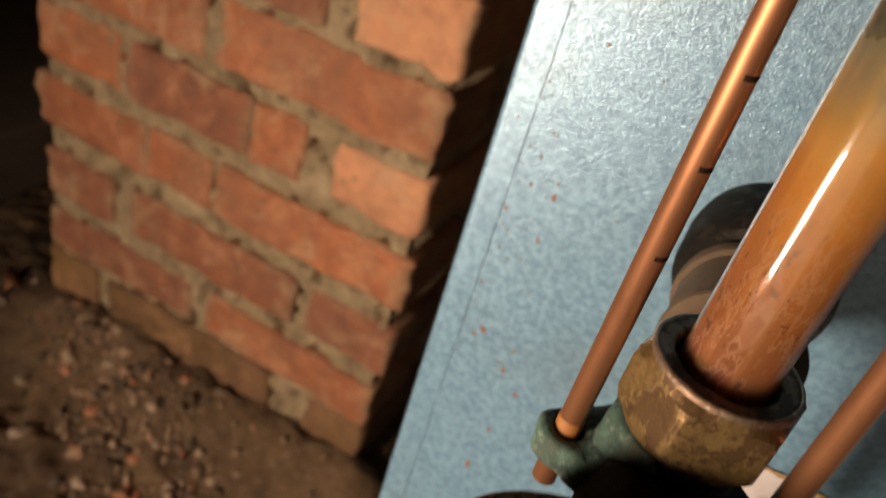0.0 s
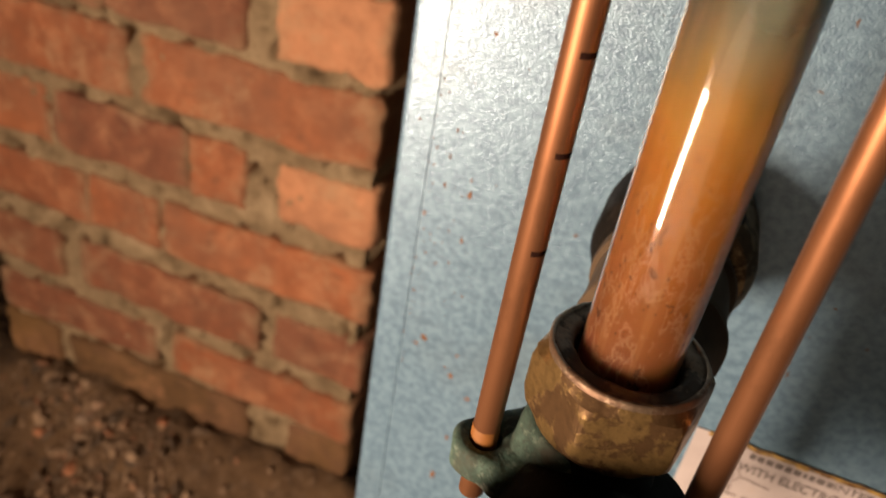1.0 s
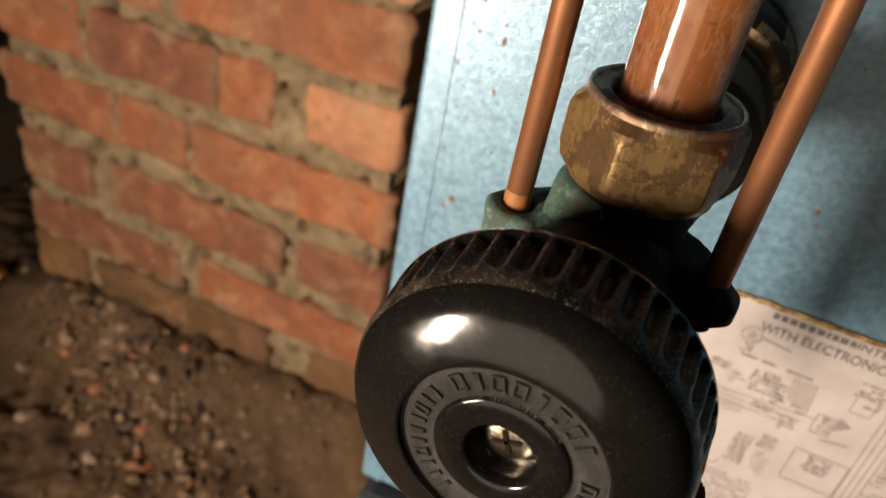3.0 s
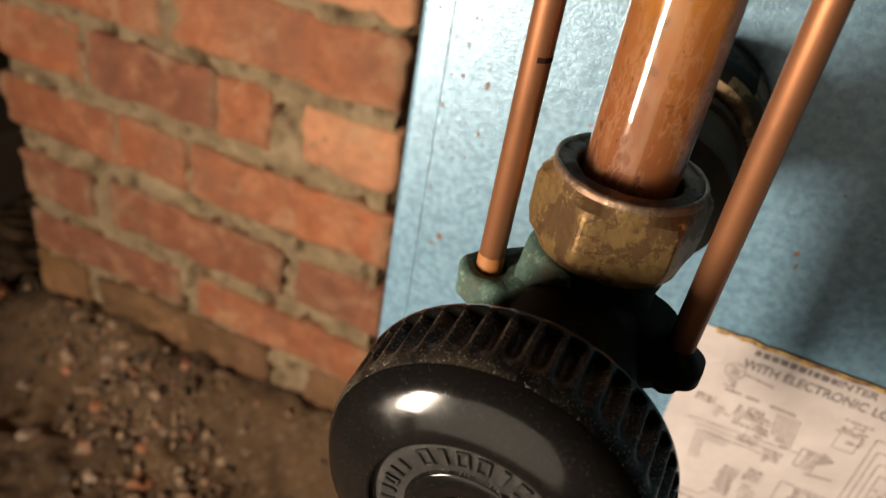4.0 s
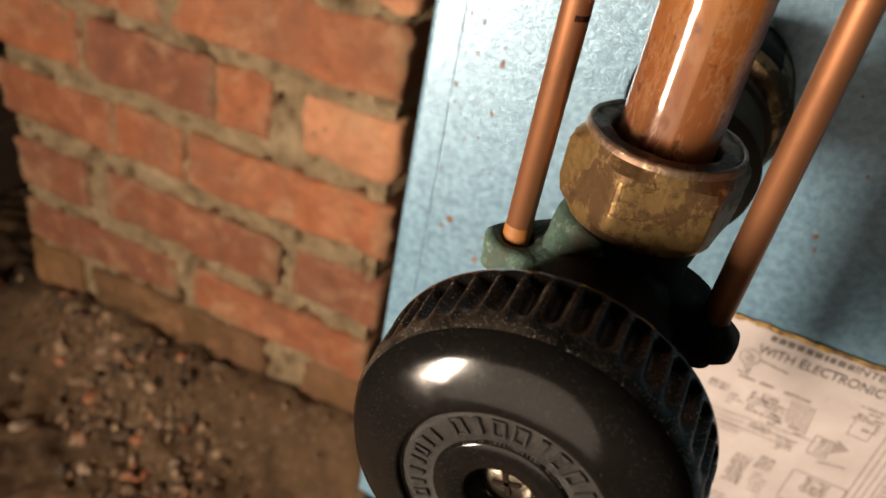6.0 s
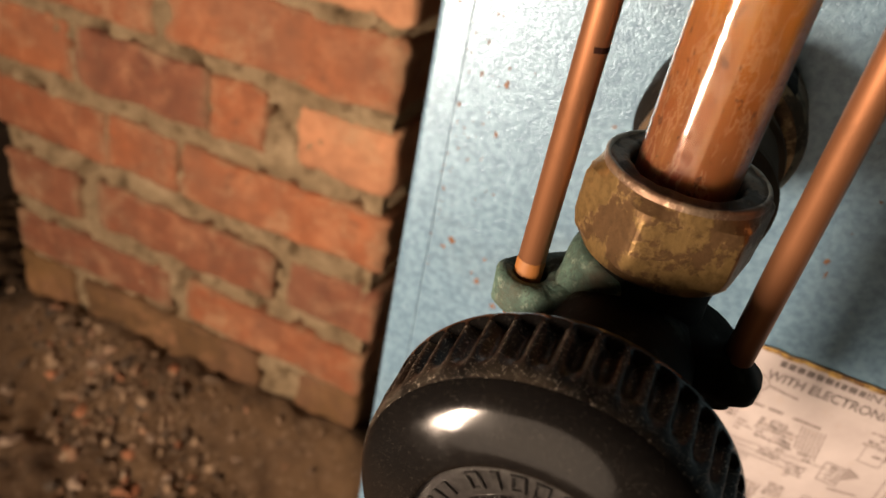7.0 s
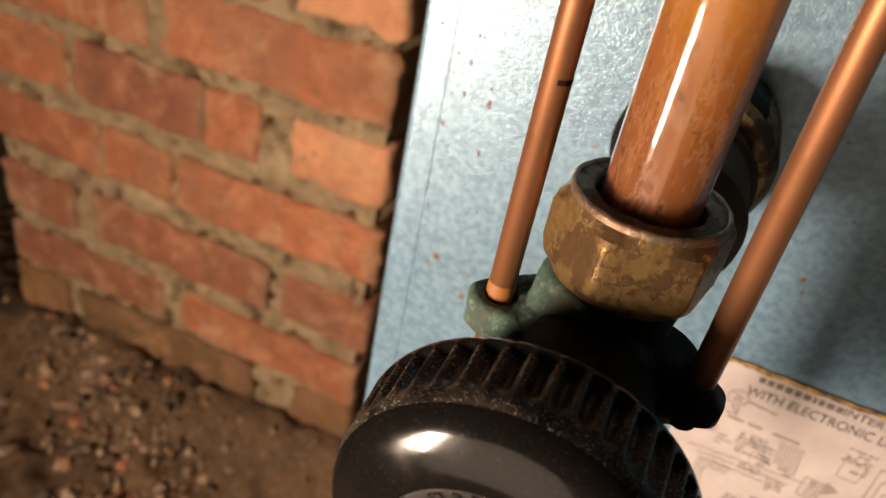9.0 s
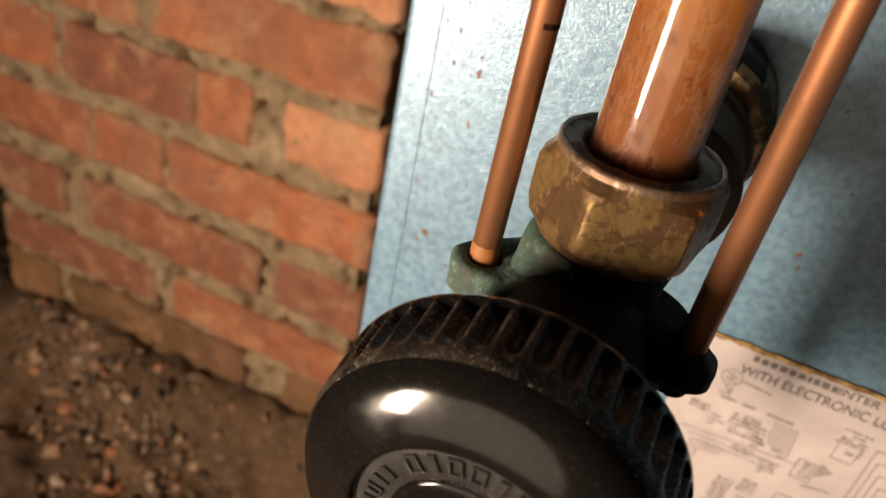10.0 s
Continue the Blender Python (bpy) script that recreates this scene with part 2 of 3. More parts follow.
BROWN_BRASS = brass_material("brown_bronze", (0.25, 0.172, 0.092), (0.10, 0.066, 0.038), 0.48, 0.42)

GRIMY_BRASS = brass_material("grimy_brass", (0.16, 0.105, 0.070), (0.060, 0.042, 0.030), 0.52, 0.5)
DULL_BRASS = plain_material("dull_brown_brass", (0.085, 0.058, 0.036), 0.7, 0.0, 90, 0.0002, 0.3)
DULL_BRASS.node_tree.nodes["Principled BSDF"].inputs["Specular IOR Level"].default_value = 0.15
SHADED_BRASS = brass_material("shaded_brass", (0.022, 0.016, 0.011), (0.010, 0.008, 0.006), 0.55, 0.7)
RIM_BRASS = brass_material("worn_bright_brass", (0.27, 0.195, 0.135), (0.14, 0.085, 0.055), 0.50, 0.36)
# dark bronze taken near-black: shade behind the knob is in its colour
SHADED_BRONZE = brass_material("shaded_dark_bronze", (0.020, 0.027, 0.022), (0.012, 0.012, 0.010), 0.6, 0.55)


def verdigris_material():
    n = Nodes("verdigris_bronze")
    col = n.ramp(n.noise(140, 6, 0.65), (0.3, (0.022, 0.034, 0.026)), (0.5, (0.040, 0.082, 0.064)), (0.72, (0.11, 0.20, 0.16)))
    pale = n.ramp(n.noise(620, 7, 0.72), (0.54, 0.0), (0.70, 0.55))
    col = n.mix(pale, col, (0.30, 0.36, 0.29))
    grit = n.ramp(n.noise(1900, 3, 0.7), (0.52, 0.0), (0.66, 0.7))
    col = n.mix(grit, col, (0.035, 0.040, 0.030))
    chalk = n.ramp(n.noise(75, 5, 0.65), (0.60, 0.0), (0.70, 0.8))
    col = n.mix(chalk, col, (0.46, 0.47, 0.40))
    bare = n.ramp(n.noise(90, 4, 0.6), (0.50, 0.0), (0.66, 0.8))
    col = n.mix(bare, col, (0.07, 0.05, 0.03))
    return n.set(Base_Color=col, Roughness=0.72, Metallic=0.1, Normal=n.bump(n.noise(700, 6, 0.7), 0.0006, 0.7))


VERDIGRIS = verdigris_material()


def bakelite_material(name, rough, dust, coat=0.0, relief=0.4):
    n = Nodes(name)
    fleck = n.ramp(n.noise(2900, 3, 0.7), (0.60, 0.0), (0.65, dust))
    film = n.ramp(n.noise(160, 5, 0.7), (0.42, 0.0), (0.75, dust * 0.6))
    col = n.mix(film, (0.005, 0.0046, 0.0045), (0.085, 0.066, 0.046))
    col = n.mix(fleck, col, (0.46, 0.41, 0.34))
    r = n.mix(fleck, n.ramp(n.noise(200, 4), (0.3, rough), (0.8, rough + 0.12)), 0.9)
    return n.set(Base_Color=col, Roughness=r, Specular_IOR_Level=0.2 if dust > 0.5 else 0.4, Coat_Weight=coat, Coat_Roughness=0.06, Normal=n.bump(n.noise(500, 4, 0.6), 0.0002, relief))


BAKELITE = bakelite_material("black_bakelite", 0.09, 0.03, 0.0, 0.05)
DUSTY_BAKELITE = bakelite_material("dusty_black_bakelite", 0.30, 0.85)
MATT_BAKELITE = plain_material("matt_grained_bakelite", (0.028, 0.026, 0.025), 0.33, 0.0, 1500, 0.0010, 0.6)
STEEL = plain_material("plated_steel", (0.62, 0.55, 0.42), 0.25, 1.0, 300, 0.0002)


def film_material():
    """Rusty boiler water and scale on the inside of the glass."""
    n = Nodes("rusty_water_film")
    sep = n.add("ShaderNodeSeparateXYZ")
    n.link(n.pos, sep.inputs[0])
    rise = n.add("ShaderNodeMapRange")
    for k, v in (("From Min", 0.0), ("From Max", 0.075)):
        rise.inputs[k].default_value = v
    n.link(sep.outputs["Z"], rise.inputs["Value"])
    wob = n.add("ShaderNodeMath")
    wob.operation = "MULTIPLY_ADD"
    wob.inputs[1].default_value = 0.22
    n.link(n.noise(190, 5, 0.6, n.stretch(1, 1, 0.3)), wob.inputs[0])
    n.link(rise.outputs[0], wob.inputs[2])
    col = n.ramp(wob.outputs[0], (0.12, (0.30, 0.095, 0.045)), (0.32, (0.36, 0.115, 0.020)), (0.60, (0.52, 0.215, 0.028)), (0.74, (0.52, 0.30, 0.08)), (0.90, (0.56, 0.50, 0.34)))
    patch = n.noise(260, 7, 0.66, n.stretch(1, 1, 0.42), 0.3)
    fade = n.ramp(rise.outputs[0], (0.0, 1.0), (0.34, 0.75), (0.60, 0.0))
    scale = n.mix(1.0, n.ramp(patch, (0.46, 0.0), (0.51, 0.5), (0.62, 0.75)), fade, "MULTIPLY")
    col = n.mix(scale, col, (0.40, 0.155, 0.055))
    crust = n.mix(1.0, n.ramp(patch, (0.44, 0.0), (0.475, 0.85), (0.52, 0.0)), fade, "MULTIPLY")
    col = n.mix(crust, col, (0.54, 0.31, 0.19))
    pock = n.mix(1.0, n.ramp(n.noise(900, 3, 0.5, n.stretch(1, 1, 0.5)), (0.63, 0.0), (0.67, 0.85)), fade, "MULTIPLY")
    col = n.mix(pock, col, (0.13, 0.045, 0.02))
    drip = n.mix(1.0, n.ramp(n.noise(620, 3, 0.5, n.stretch(1, 1, 0.035)), (0.58, 0.0), (0.63, 0.25)), fade, "MULTIPLY")
    col = n.mix(drip, col, (0.58, 0.33, 0.15))
    n.set(Base_Color=col, Roughness=0.55, Subsurface_Weight=0.15, Subsurface_Radius=(0.0012, 0.0006, 0.0003), Subsurface_Scale=1.0)
    clear = n.add("ShaderNodeBsdfRefraction", IOR=1.33, Roughness=0.25)
    clear.inputs["Color"].default_value = (0.96, 0.91, 0.74, 1)
    mixer = n.add("ShaderNodeMixShader")
    n.link(n.ramp(wob.outputs[0], (0.68, 0.0), (0.92, 0.8)), mixer.inputs[0])
    n.link(n.bsdf.outputs[0], mixer.inputs[1])
    n.link(clear.outputs[0], mixer.inputs[2])
    n.link(mixer.outputs[0], n.out.inputs["Surface"])
    return n.mat


FILM = film_material()


def glass_material():
    n = Nodes("gauge_glass")
    return n.set(Base_Color=(1.0, 0.985, 0.95), Roughness=0.02, Transmission_Weight=1.0, IOR=1.47, Coat_Weight=0.25, Coat_Roughness=0.15, Normal=n.bump(n.noise(170, 3, 0.5, n.stretch(1, 1, 0.4)), 0.0003, 0.3))


GLASS = glass_material()


def paper_material():
    n = Nodes("yellowed_printed_foil")
    col = n.ramp(n.noise(60, 5, 0.6), (0.3, (0.36, 0.318, 0.315)), (0.7, (0.47, 0.425, 0.42)))
    col = n.mix(n.ramp(n.noise(210, 5, 0.7), (0.60, 0.0), (0.72, 0.45)), col, (0.42, 0.33, 0.26))
    b = n.bump(n.noise(90, 3), 0.0006, 0.4)
    b = n.bump(n.ramp(n.noise(150, 2, 0.5), (0.62, 0.0), (0.72, 1.0)), 0.0002, 0.6, b)
    return n.set(Base_Color=col, Roughness=0.36, Metallic=0.15, Normal=b)


PAPER = paper_material()
INK = plain_material("faded_print", (0.225, 0.19, 0.182), 0.7, grain=900, spread=0.45)
BLACK_INK = plain_material("dark_print", (0.125, 0.107, 0.103), 0.7, grain=900, spread=0.3)


def torn_material():
    n = Nodes("brassy_torn_edge")
    col = n.ramp(n.noise(150, 4, 0.7), (0.40, (0.60, 0.40, 0.13)), (0.56, (0.16, 0.085, 0.035)), (0.70, (0.05, 0.03, 0.02)))
    return n.set(Base_Color=col, Roughness=0.42, Metallic=0.5, Normal=n.bump(n.noise(600, 4), 0.0005, 0.8))


GOLD = torn_material()


# ---- the setting: floor, walls, ceiling ----
def bank(x, y):
    """Dirt heaped against the foot of the pier, running out past its ends."""
    ends = 1 / (1 + math.exp(-(x + 0.585) / 0.022)) / (1 + math.exp((x + 0.125) / 0.016))
    return (0.060 + 0.012 * noise.noise(Vector((x * 24, y * 10, 2.0)))) * ends * math.exp(-((min(y, PIER + 0.02) - PIER + 0.005) / 0.052) ** 2)


def build_floor():
    xs = np.unique(np.concatenate([np.linspace(-2.0, -0.85, 12), np.linspace(-0.85, -0.05, 130), np.linspace(-0.05, 1.6, 14)]))
    ys = np.unique(np.concatenate([np.linspace(-1.6, 0.05, 14), np.linspace(0.05, 0.62, 95), np.linspace(0.62, 1.7, 12)]))
    bm = bmesh.new()
    grid = []
    for y in ys:
        row = []
        for x in xs:
            p = Vector((x, y, 0))
            z = 0.010 * noise.noise(p * 6) + 0.006 * noise.noise(p * 19) + 0.006 * noise.noise(p * 55) + 0.004 * noise.noise(p * 120)
            z += 0.016 * max(0.0, noise.noise(p * 38 + Vector((4, 1, 0))) - 0.12) if x < -0.25 and y < PIER - 0.05 else 0.0
            heap = math.exp(-(((x + 0.36) / 0.10) ** 2 + ((y - 0.27) / 0.07) ** 2))
            z += heap * (0.012 + 0.012 * abs(noise.noise(p * 60)))
            z += bank(x, y)
            row.append(bm.verts.new((x, y, z)))
        grid.append(row)
    for a, b in zip(grid, grid[1:]):
        for k in range(len(xs) - 1):
            bm.faces.new((a[k], a[k + 1], b[k + 1], b[k]))
    ob = part("floor", bm, DIRT, smooth=True)
    tagged(ob, "dark damp dirt cellar floor strewn with rubble", "floor", kind="structure")


def build_walls():
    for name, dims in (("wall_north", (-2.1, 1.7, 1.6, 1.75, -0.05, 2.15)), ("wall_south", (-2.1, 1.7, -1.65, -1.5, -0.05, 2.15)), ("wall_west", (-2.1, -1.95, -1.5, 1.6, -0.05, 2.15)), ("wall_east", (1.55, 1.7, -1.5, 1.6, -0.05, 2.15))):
        # only the unseen wall behind the lens is pale, as a reflector
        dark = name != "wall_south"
        tagged(part(name, box(bmesh.new(), *dims), DARKENED_WALL if dark else BOUNCE_WALL), "cellar wall, darkened to keep background and reflections black" if dark else "unseen cellar wall, pale to bounce lamp light", "wall", kind="structure")
    tagged(part("ceiling", box(bmesh.new(), -2.1, 1.7, -1.65, 1.75, 2.15, 2.3), TIMBER), "dark timber cellar ceiling", "ceiling", kind="structure")
    # low blackened sill beyond the pier
    bm = box(bmesh.new(), -1.2, -0.775, 0.15, 1.3, 0.0, 0.10, 0.008)
    tagged(part("timber_sill", bm, TIMBER, at=(-0.98, 0.7, 0.0)), "blackened timber sill on the dirt floor", "sill")


build_floor()
build_walls()

# ---- the boiler casing ----
boiler = thing("boiler", (0.25, 0.4, 0.0), "blue hammertone enamelled sheet steel boiler casing with rust spots", "boiler")
bm = bmesh.new()
box(bm, -0.0486, 0.62, PANEL, PANEL + 0.012, RF - 0.2135, 1.25, 0.00012, 1)
part("front_panel", bm, ENAMEL, boiler)
bm = bmesh.new()
box(bm, -0.059, -0.04885, PANEL + 0.0002, PANEL + 0.020, RF - 0.215, 1.27)
fold = [e for e in bm.edges if all(v.co.x < -0.0585 and v.co.y < PANEL + 0.001 for v in e.verts)]
bmesh.ops.bevel(bm, geom=fold, offset=0.0024, segments=4, affect="EDGES", profile=0.5)
part("corner_post", bm, ENAMEL, boiler, "folded blue corner strip beside a dark seam")
# unseen shell, set back and dark so no bounce reaches the pier gap
part("shell", box(bmesh.new(), 0.0, 0.62, PANEL + 0.0205, 0.72, 0.02, 1.25), TIMBER, boiler, "unseen inner shell, darkened to stop bounce")
part("seam", box(bmesh.new(), -0.0580, 0.62, PANEL + 0.0122, PANEL + 0.0200, RF - 0.19, 1.25), GROOVE, boiler, "thin dark seam")
part("plinth", box(bmesh.new(), -0.056, 0.62, PANEL - 0.012, PANEL + 0.3, 0.0, RF - 0.216, 0.006), GROOVE, boiler, "dark grimy base plinth")

# place on the panel, half width in millimetres, how far it is drawn out downwards
SPECKS = [(-0.0345, -0.0056, 1.0, 1.4), (-0.0425, -0.0046, 0.7, 1.5), (-0.0475, -0.0157, 0.7, 1.3), (-0.0346, -0.0212, 0.55, 3.0), (-0.0470, -0.0444, 0.5, 1.5),
          (-0.0311, -0.0404, 0.5, 1.2), (-0.0414, 0.0128, 0.5, 1.3), (-0.0424, 0.0046, 0.45, 2.0), (-0.0412, -0.0615, 1.4, 1.0), (-0.0288, -0.0640, 0.7, 1.2),
          (-0.0299, -0.0732, 1.3, 1.2), (-0.0320, -0.0705, 0.6, 1.0), (-0.0227, -0.0803, 1.2, 1.0), (-0.0268, -0.1013, 0.9, 1.2), (-0.0292, -0.1219, 0.8, 3.5),
          (0.0616, -0.0252, 0.9, 1.3), (0.0630, -0.0292, 0.45, 4.0), (-0.0354, 0.0415, 0.7, 1.2), (-0.0473, -0.0154, 0.6, 1.0), (-0.0445, -0.0224, 0.5, 1.0),
          (-0.0482, -0.0321, 0.45, 1.2), (-0.0398, 0.0127, 0.45, 1.0), (-0.0349, -0.0008, 0.4, 1.6), (-0.0530, 0.0130, 0.5, 1.0), (-0.0436, -0.0650, 0.9, 1.0),
          (-0.0372, -0.0300, 0.4, 2.2), (0.0660, -0.0050, 0.5, 1.0), (0.0560, 0.0140, 0.4, 1.0), (-0.0466, 0.0060, 0.4, 1.8), (-0.0455, 0.0230, 0.4, 1.4)]
dots = random.Random(8)
for k in range(46):
    SPECKS.append((-0.0474 + dots.gauss(0, 0.0009), dots.uniform(-0.075, 0.11), dots.uniform(0.15, 0.42), dots.uniform(1.0, 2.4)))
for k in range(30):
    SPECKS.append((-0.036 + dots.gauss(0, 0.006), dots.uniform(-0.09, 0.09), dots.uniform(0.12, 0.3), dots.uniform(1.0, 2.0)))
bm = bmesh.new()
for k, (x, z, r, drawn) in enumerate(SPECKS):
    centre = bm.verts.new((x, PANEL - 0.00025, RF + z))
    ring = []
    for a in range(14):
        q = r * 0.001 * (0.75 + 0.7 * noise.noise(Vector((math.cos(6.283 * a / 14) * 1.5, math.sin(6.283 * a / 14) * 1.5, k * 3.1))))
        ring.append(bm.verts.new((x + q * math.cos(6.283 * a / 14), PANEL - 0.00005, RF + z + drawn * q * math.sin(6.283 * a / 14))))
    for a in range(14):
        bm.faces.new((centre, ring[(a + 1) % 14], ring[a]))
tagged(part("rust_specks", bm, RUST, boiler, "small orange-brown rust spots"), kind="stuff")

# ---- the printed label ----
label = thing("data_label", (0.10, PANEL, RF - 0.12), "worn printed wiring diagram label stuck on the blue casing", "label")
bm = bmesh.new()
LX, LZ = 0.0475, RF - 0.0568
top = [(LX + 0.0036 * k, LZ + (0.0009 * noise.noise(Vector((k * 0.9, 0, 0))) if k > 3 else 0.0)) for k in range(34)]
front = [bm.verts.new((x, PANEL - 0.0007, z)) for x, z in top]
foot = [bm.verts.new((x, PANEL - 0.0007, LZ - 0.125)) for x, z in top]
back = [bm.verts.new((x, PANEL + 0.0001, z)) for x, z in top]
for k in range(len(top) - 1):
    bm.faces.new((front[k], foot[k], foot[k + 1], front[k + 1]))
    bm.faces.new((front[k], front[k + 1], back[k + 1], back[k]))
bm.faces.new((front[0], back[0], bm.verts.new((LX, PANEL + 0.0001, LZ - 0.125)), foot[0]))
part("sheet", bm, PAPER, label)
bm = bmesh.new()
for k in range(1, len(top) - 1):
    (xa, za), (xb, zb) = top[k], top[k + 1]
    h = 0.0013 * (0.85 + 0.7 * noise.noise(Vector((k * 0.7, 4, 0))))
    bm.faces.new([bm.verts.new(p) for p in ((xa, PANEL - 0.0010, za - h), (xb, PANEL - 0.0010, zb - h), (xb, PANEL - 0.0009, zb + 0.0003), (xa, PANEL - 0.0009, za + 0.0003))])
part("torn_edge", bm, GOLD, label, "torn brassy upper edge, browned along its length")


def strip(bm, x0, z0, x1, z1, w, y=None):
    """A printed line from one place on the label to another, w wide."""
    d = Vector((x1 - x0, z1 - z0))
    if d.length < 1e-6:
        return
    q = Vector((-d.y, d.x)).normalized() * w / 2
    y = PANEL - 0.00085 if y is None else y
    bm.faces.new([bm.verts.new((a + s * q.x, y, b + s * q.y)) for a, b, s in ((x0, z0, -1), (x1, z1, -1), (x1, z1, 1), (x0, z0, 1))])


def words(text, x, z, height, parent, width=None):
    data = bpy.data.curves.new("words", "FONT")
    data.body, data.size, data.offset = text, height / 0.7, 0.012 * height / 0.7
    ob = bpy.data.objects.new("words", data)
    mesh = bpy.data.meshes.new_from_object(ob)
    bm = bmesh.new()
    bm.from_mesh(mesh)
    xs = [v.co.x for v in bm.verts]
    s = (width / (max(xs) - min(xs))) if width else 1.0
    x0 = min(xs)
    for v in bm.verts:
        v.co = Vector((x + (v.co.x - x0) * s, PANEL - 0.00092, z + v.co.y))
    bpy.data.objects.remove(ob)
    return part("lettering", bm, BLACK_INK, parent, "dark printed capital letters")


words("WITH ELECTRONIC LO", 0.0622, RF - 0.0667, 0.0033, label, 0.0425)
words("INTER", 0.0880, RF - 0.0613, 0.0026, label, 0.0110)
rng = random.Random(5)
bm = bmesh.new()
x = 0.064
while x < 0.086:
    w = rng.uniform(0.001, 0.0022)
    strip(bm, x, RF - 0.0602, x + w, RF - 0.0602, 0.0021)
    x += w + 0.0006
part("worn_print", bm, BLACK_INK, label, "half-torn line of print")
bm = bmesh.new()


def outline(x0, z0, x1, z1, w=0.0003):
    for a in ((x0, z0, x1, z0), (x1, z0, x1, z1), (x1, z1, x0, z1), (x0, z1, x0, z0)):
        strip(bm, a[0], RF - a[1], a[2], RF - a[3], w)


def small_print(bx, bz, bw, rows, step=0.0018, thick=0.0009, fill=0.75):
    """Bars for lines of print too small to read."""
    for k in range(rows):
        x = bx + rng.uniform(0, 0.0012)
        while x < bx + bw:
            w = rng.uniform(0.0006, 0.0030)
            if rng.random() < fill:
                strip(bm, x, RF - bz - step * k, min(x + w, bx + bw), RF - bz - step * k, thick * rng.uniform(0.6, 1.2))
            x += w + 0.0005


# a round symbol with a lead
for k in range(24):
    a, b = 6.283 * k / 24, 6.283 * (k + 1) / 24
    strip(bm, 0.0612 + 0.0029 * math.cos(a), RF - 0.0693 + 0.0029 * math.sin(a), 0.0612 + 0.0029 * math.cos(b), RF - 0.0693 + 0.0029 * math.sin(b), 0.0004)
for k, (a, b) in enumerate(((-0.0019, 0.0004), (-0.0006, 0.0018), (-0.0016, 0.0012), (-0.0010, 0.0019))):
    strip(bm, 0.0612 + a, RF - 0.0680 - 0.0009 * k, 0.0612 + b, RF - 0.0680 - 0.0009 * k, 0.0005)
strip(bm, 0.0642, RF - 0.0692, 0.0731, RF - 0.0702, 0.0006)
small_print(0.0596, 0.0732, 0.0036, 3, 0.0012, 0.0011, 0.9)
# heading over the terminal strip, and the strip with its leads
for a, b in ((0.0608, 0.0659), (0.0672, 0.0715), (0.0745, 0.0825)):
    strip(bm, a, RF - 0.0771, b, RF - 0.0771, 0.0010)
small_print(0.0527, 0.0826, 0.0072, 2, 0.0016, 0.0014, 0.95)
small_print(0.0660, 0.0815, 0.012, 5, 0.0017, 0.0011)
small_print(0.0600, 0.0850, 0.006, 3, 0.0017, 0.0007, 0.5)
for k in range(7):
    x = 0.0779 + 0.0011 * k
    strip(bm, x, RF - 0.0785, x + 0.0012, RF - 0.0875 - 0.0004 * k, 0.00045)
for k in range(5):
    strip(bm, 0.0700 + 0.0010 * k, RF - 0.0800, 0.0700 + 0.0010 * k, RF - 0.0850, 0.00035)
small_print(0.0745, 0.0870, 0.0105, 3, 0.0017, 0.0010, 0.6)
# long leads
for k in range(3):
    strip(bm, 0.0545 + 0.0030 * k, RF - 0.0930 - 0.0018 * k, 0.0905 - 0.0050 * k, RF - 0.0905 - 0.0030 * k, 0.00032)
    strip(bm, 0.0590 + 0.0013 * k, RF - 0.0970 - 0.0013 * k, 0.0600 + 0.0013 * k, RF - 0.1090, 0.00034)
    strip(bm, 0.0590 + 0.0013 * k, RF - 0.0970 - 0.0013 * k, 0.0690, RF - 0.0965 - 0.0013 * k, 0.00034)
small_print(0.0700, 0.0930, 0.007, 2, 0.0016, 0.0010, 0.8)
small_print(0.0790, 0.0945, 0.006, 4, 0.0015, 0.0010, 0.85)
# relay block with an arrow
outline(0.0889, 0.0880, 0.0945, 0.0955, 0.0004)
small_print(0.0896, 0.0892, 0.0044, 4, 0.0016, 0.0010, 0.85)
bm.faces.new([bm.verts.new((x, PANEL - 0.00085, RF - z)) for x, z in ((0.0948, 0.0866), (0.0948, 0.0925), (0.0990, 0.0890))])
strip(bm, 0.0931, RF - 0.0975, 0.1010, RF - 0.0960, 0.0007)
# control boxes
outline(0.0887, 0.1040, 0.1052, 0.1180, 0.0004)
small_print(0.0925, 0.1055, 0.0080, 5, 0.0014, 0.0013, 0.9)
small_print(0.0705, 0.1075, 0.0060, 8, 0.0017, 0.0014, 0.85)
small_print(0.0775, 0.1045, 0.0055, 4, 0.0015, 0.0013, 0.85)
small_print(0.0785, 0.1120, 0.0055, 6, 0.0019, 0.0008, 0.7)
strip(bm, 0.0620, RF - 0.1245, 0.0690, RF - 0.1240, 0.0005)
strip(bm, 0.0690, RF - 0.1240, 0.0700, RF - 0.1215, 0.0005)
small_print(0.0940, 0.0715, 0.0085, 6, 0.0016, 0.0010, 0.7)
outline(0.0955, 0.0755, 0.1015, 0.0830, 0.0003)
for k in range(4):
    x = 0.1050 + 0.0021 * k
    strip(bm, x, RF - 0.0745 - 0.0042 * k, x + 0.0012, RF - 0.1500, 0.0004)
    strip(bm, x, RF - 0.0745 - 0.0042 * k, x + 0.0400, RF - 0.0745 - 0.0042 * k, 0.0004)
small_print(0.1120, 0.0930, 0.020, 12, 0.0019, 0.0010)
small_print(0.0620, 0.1270, 0.022, 8, 0.0019, 0.0010)
part("diagram_print", bm, INK, label, "faded grey wiring diagram lines and bars")

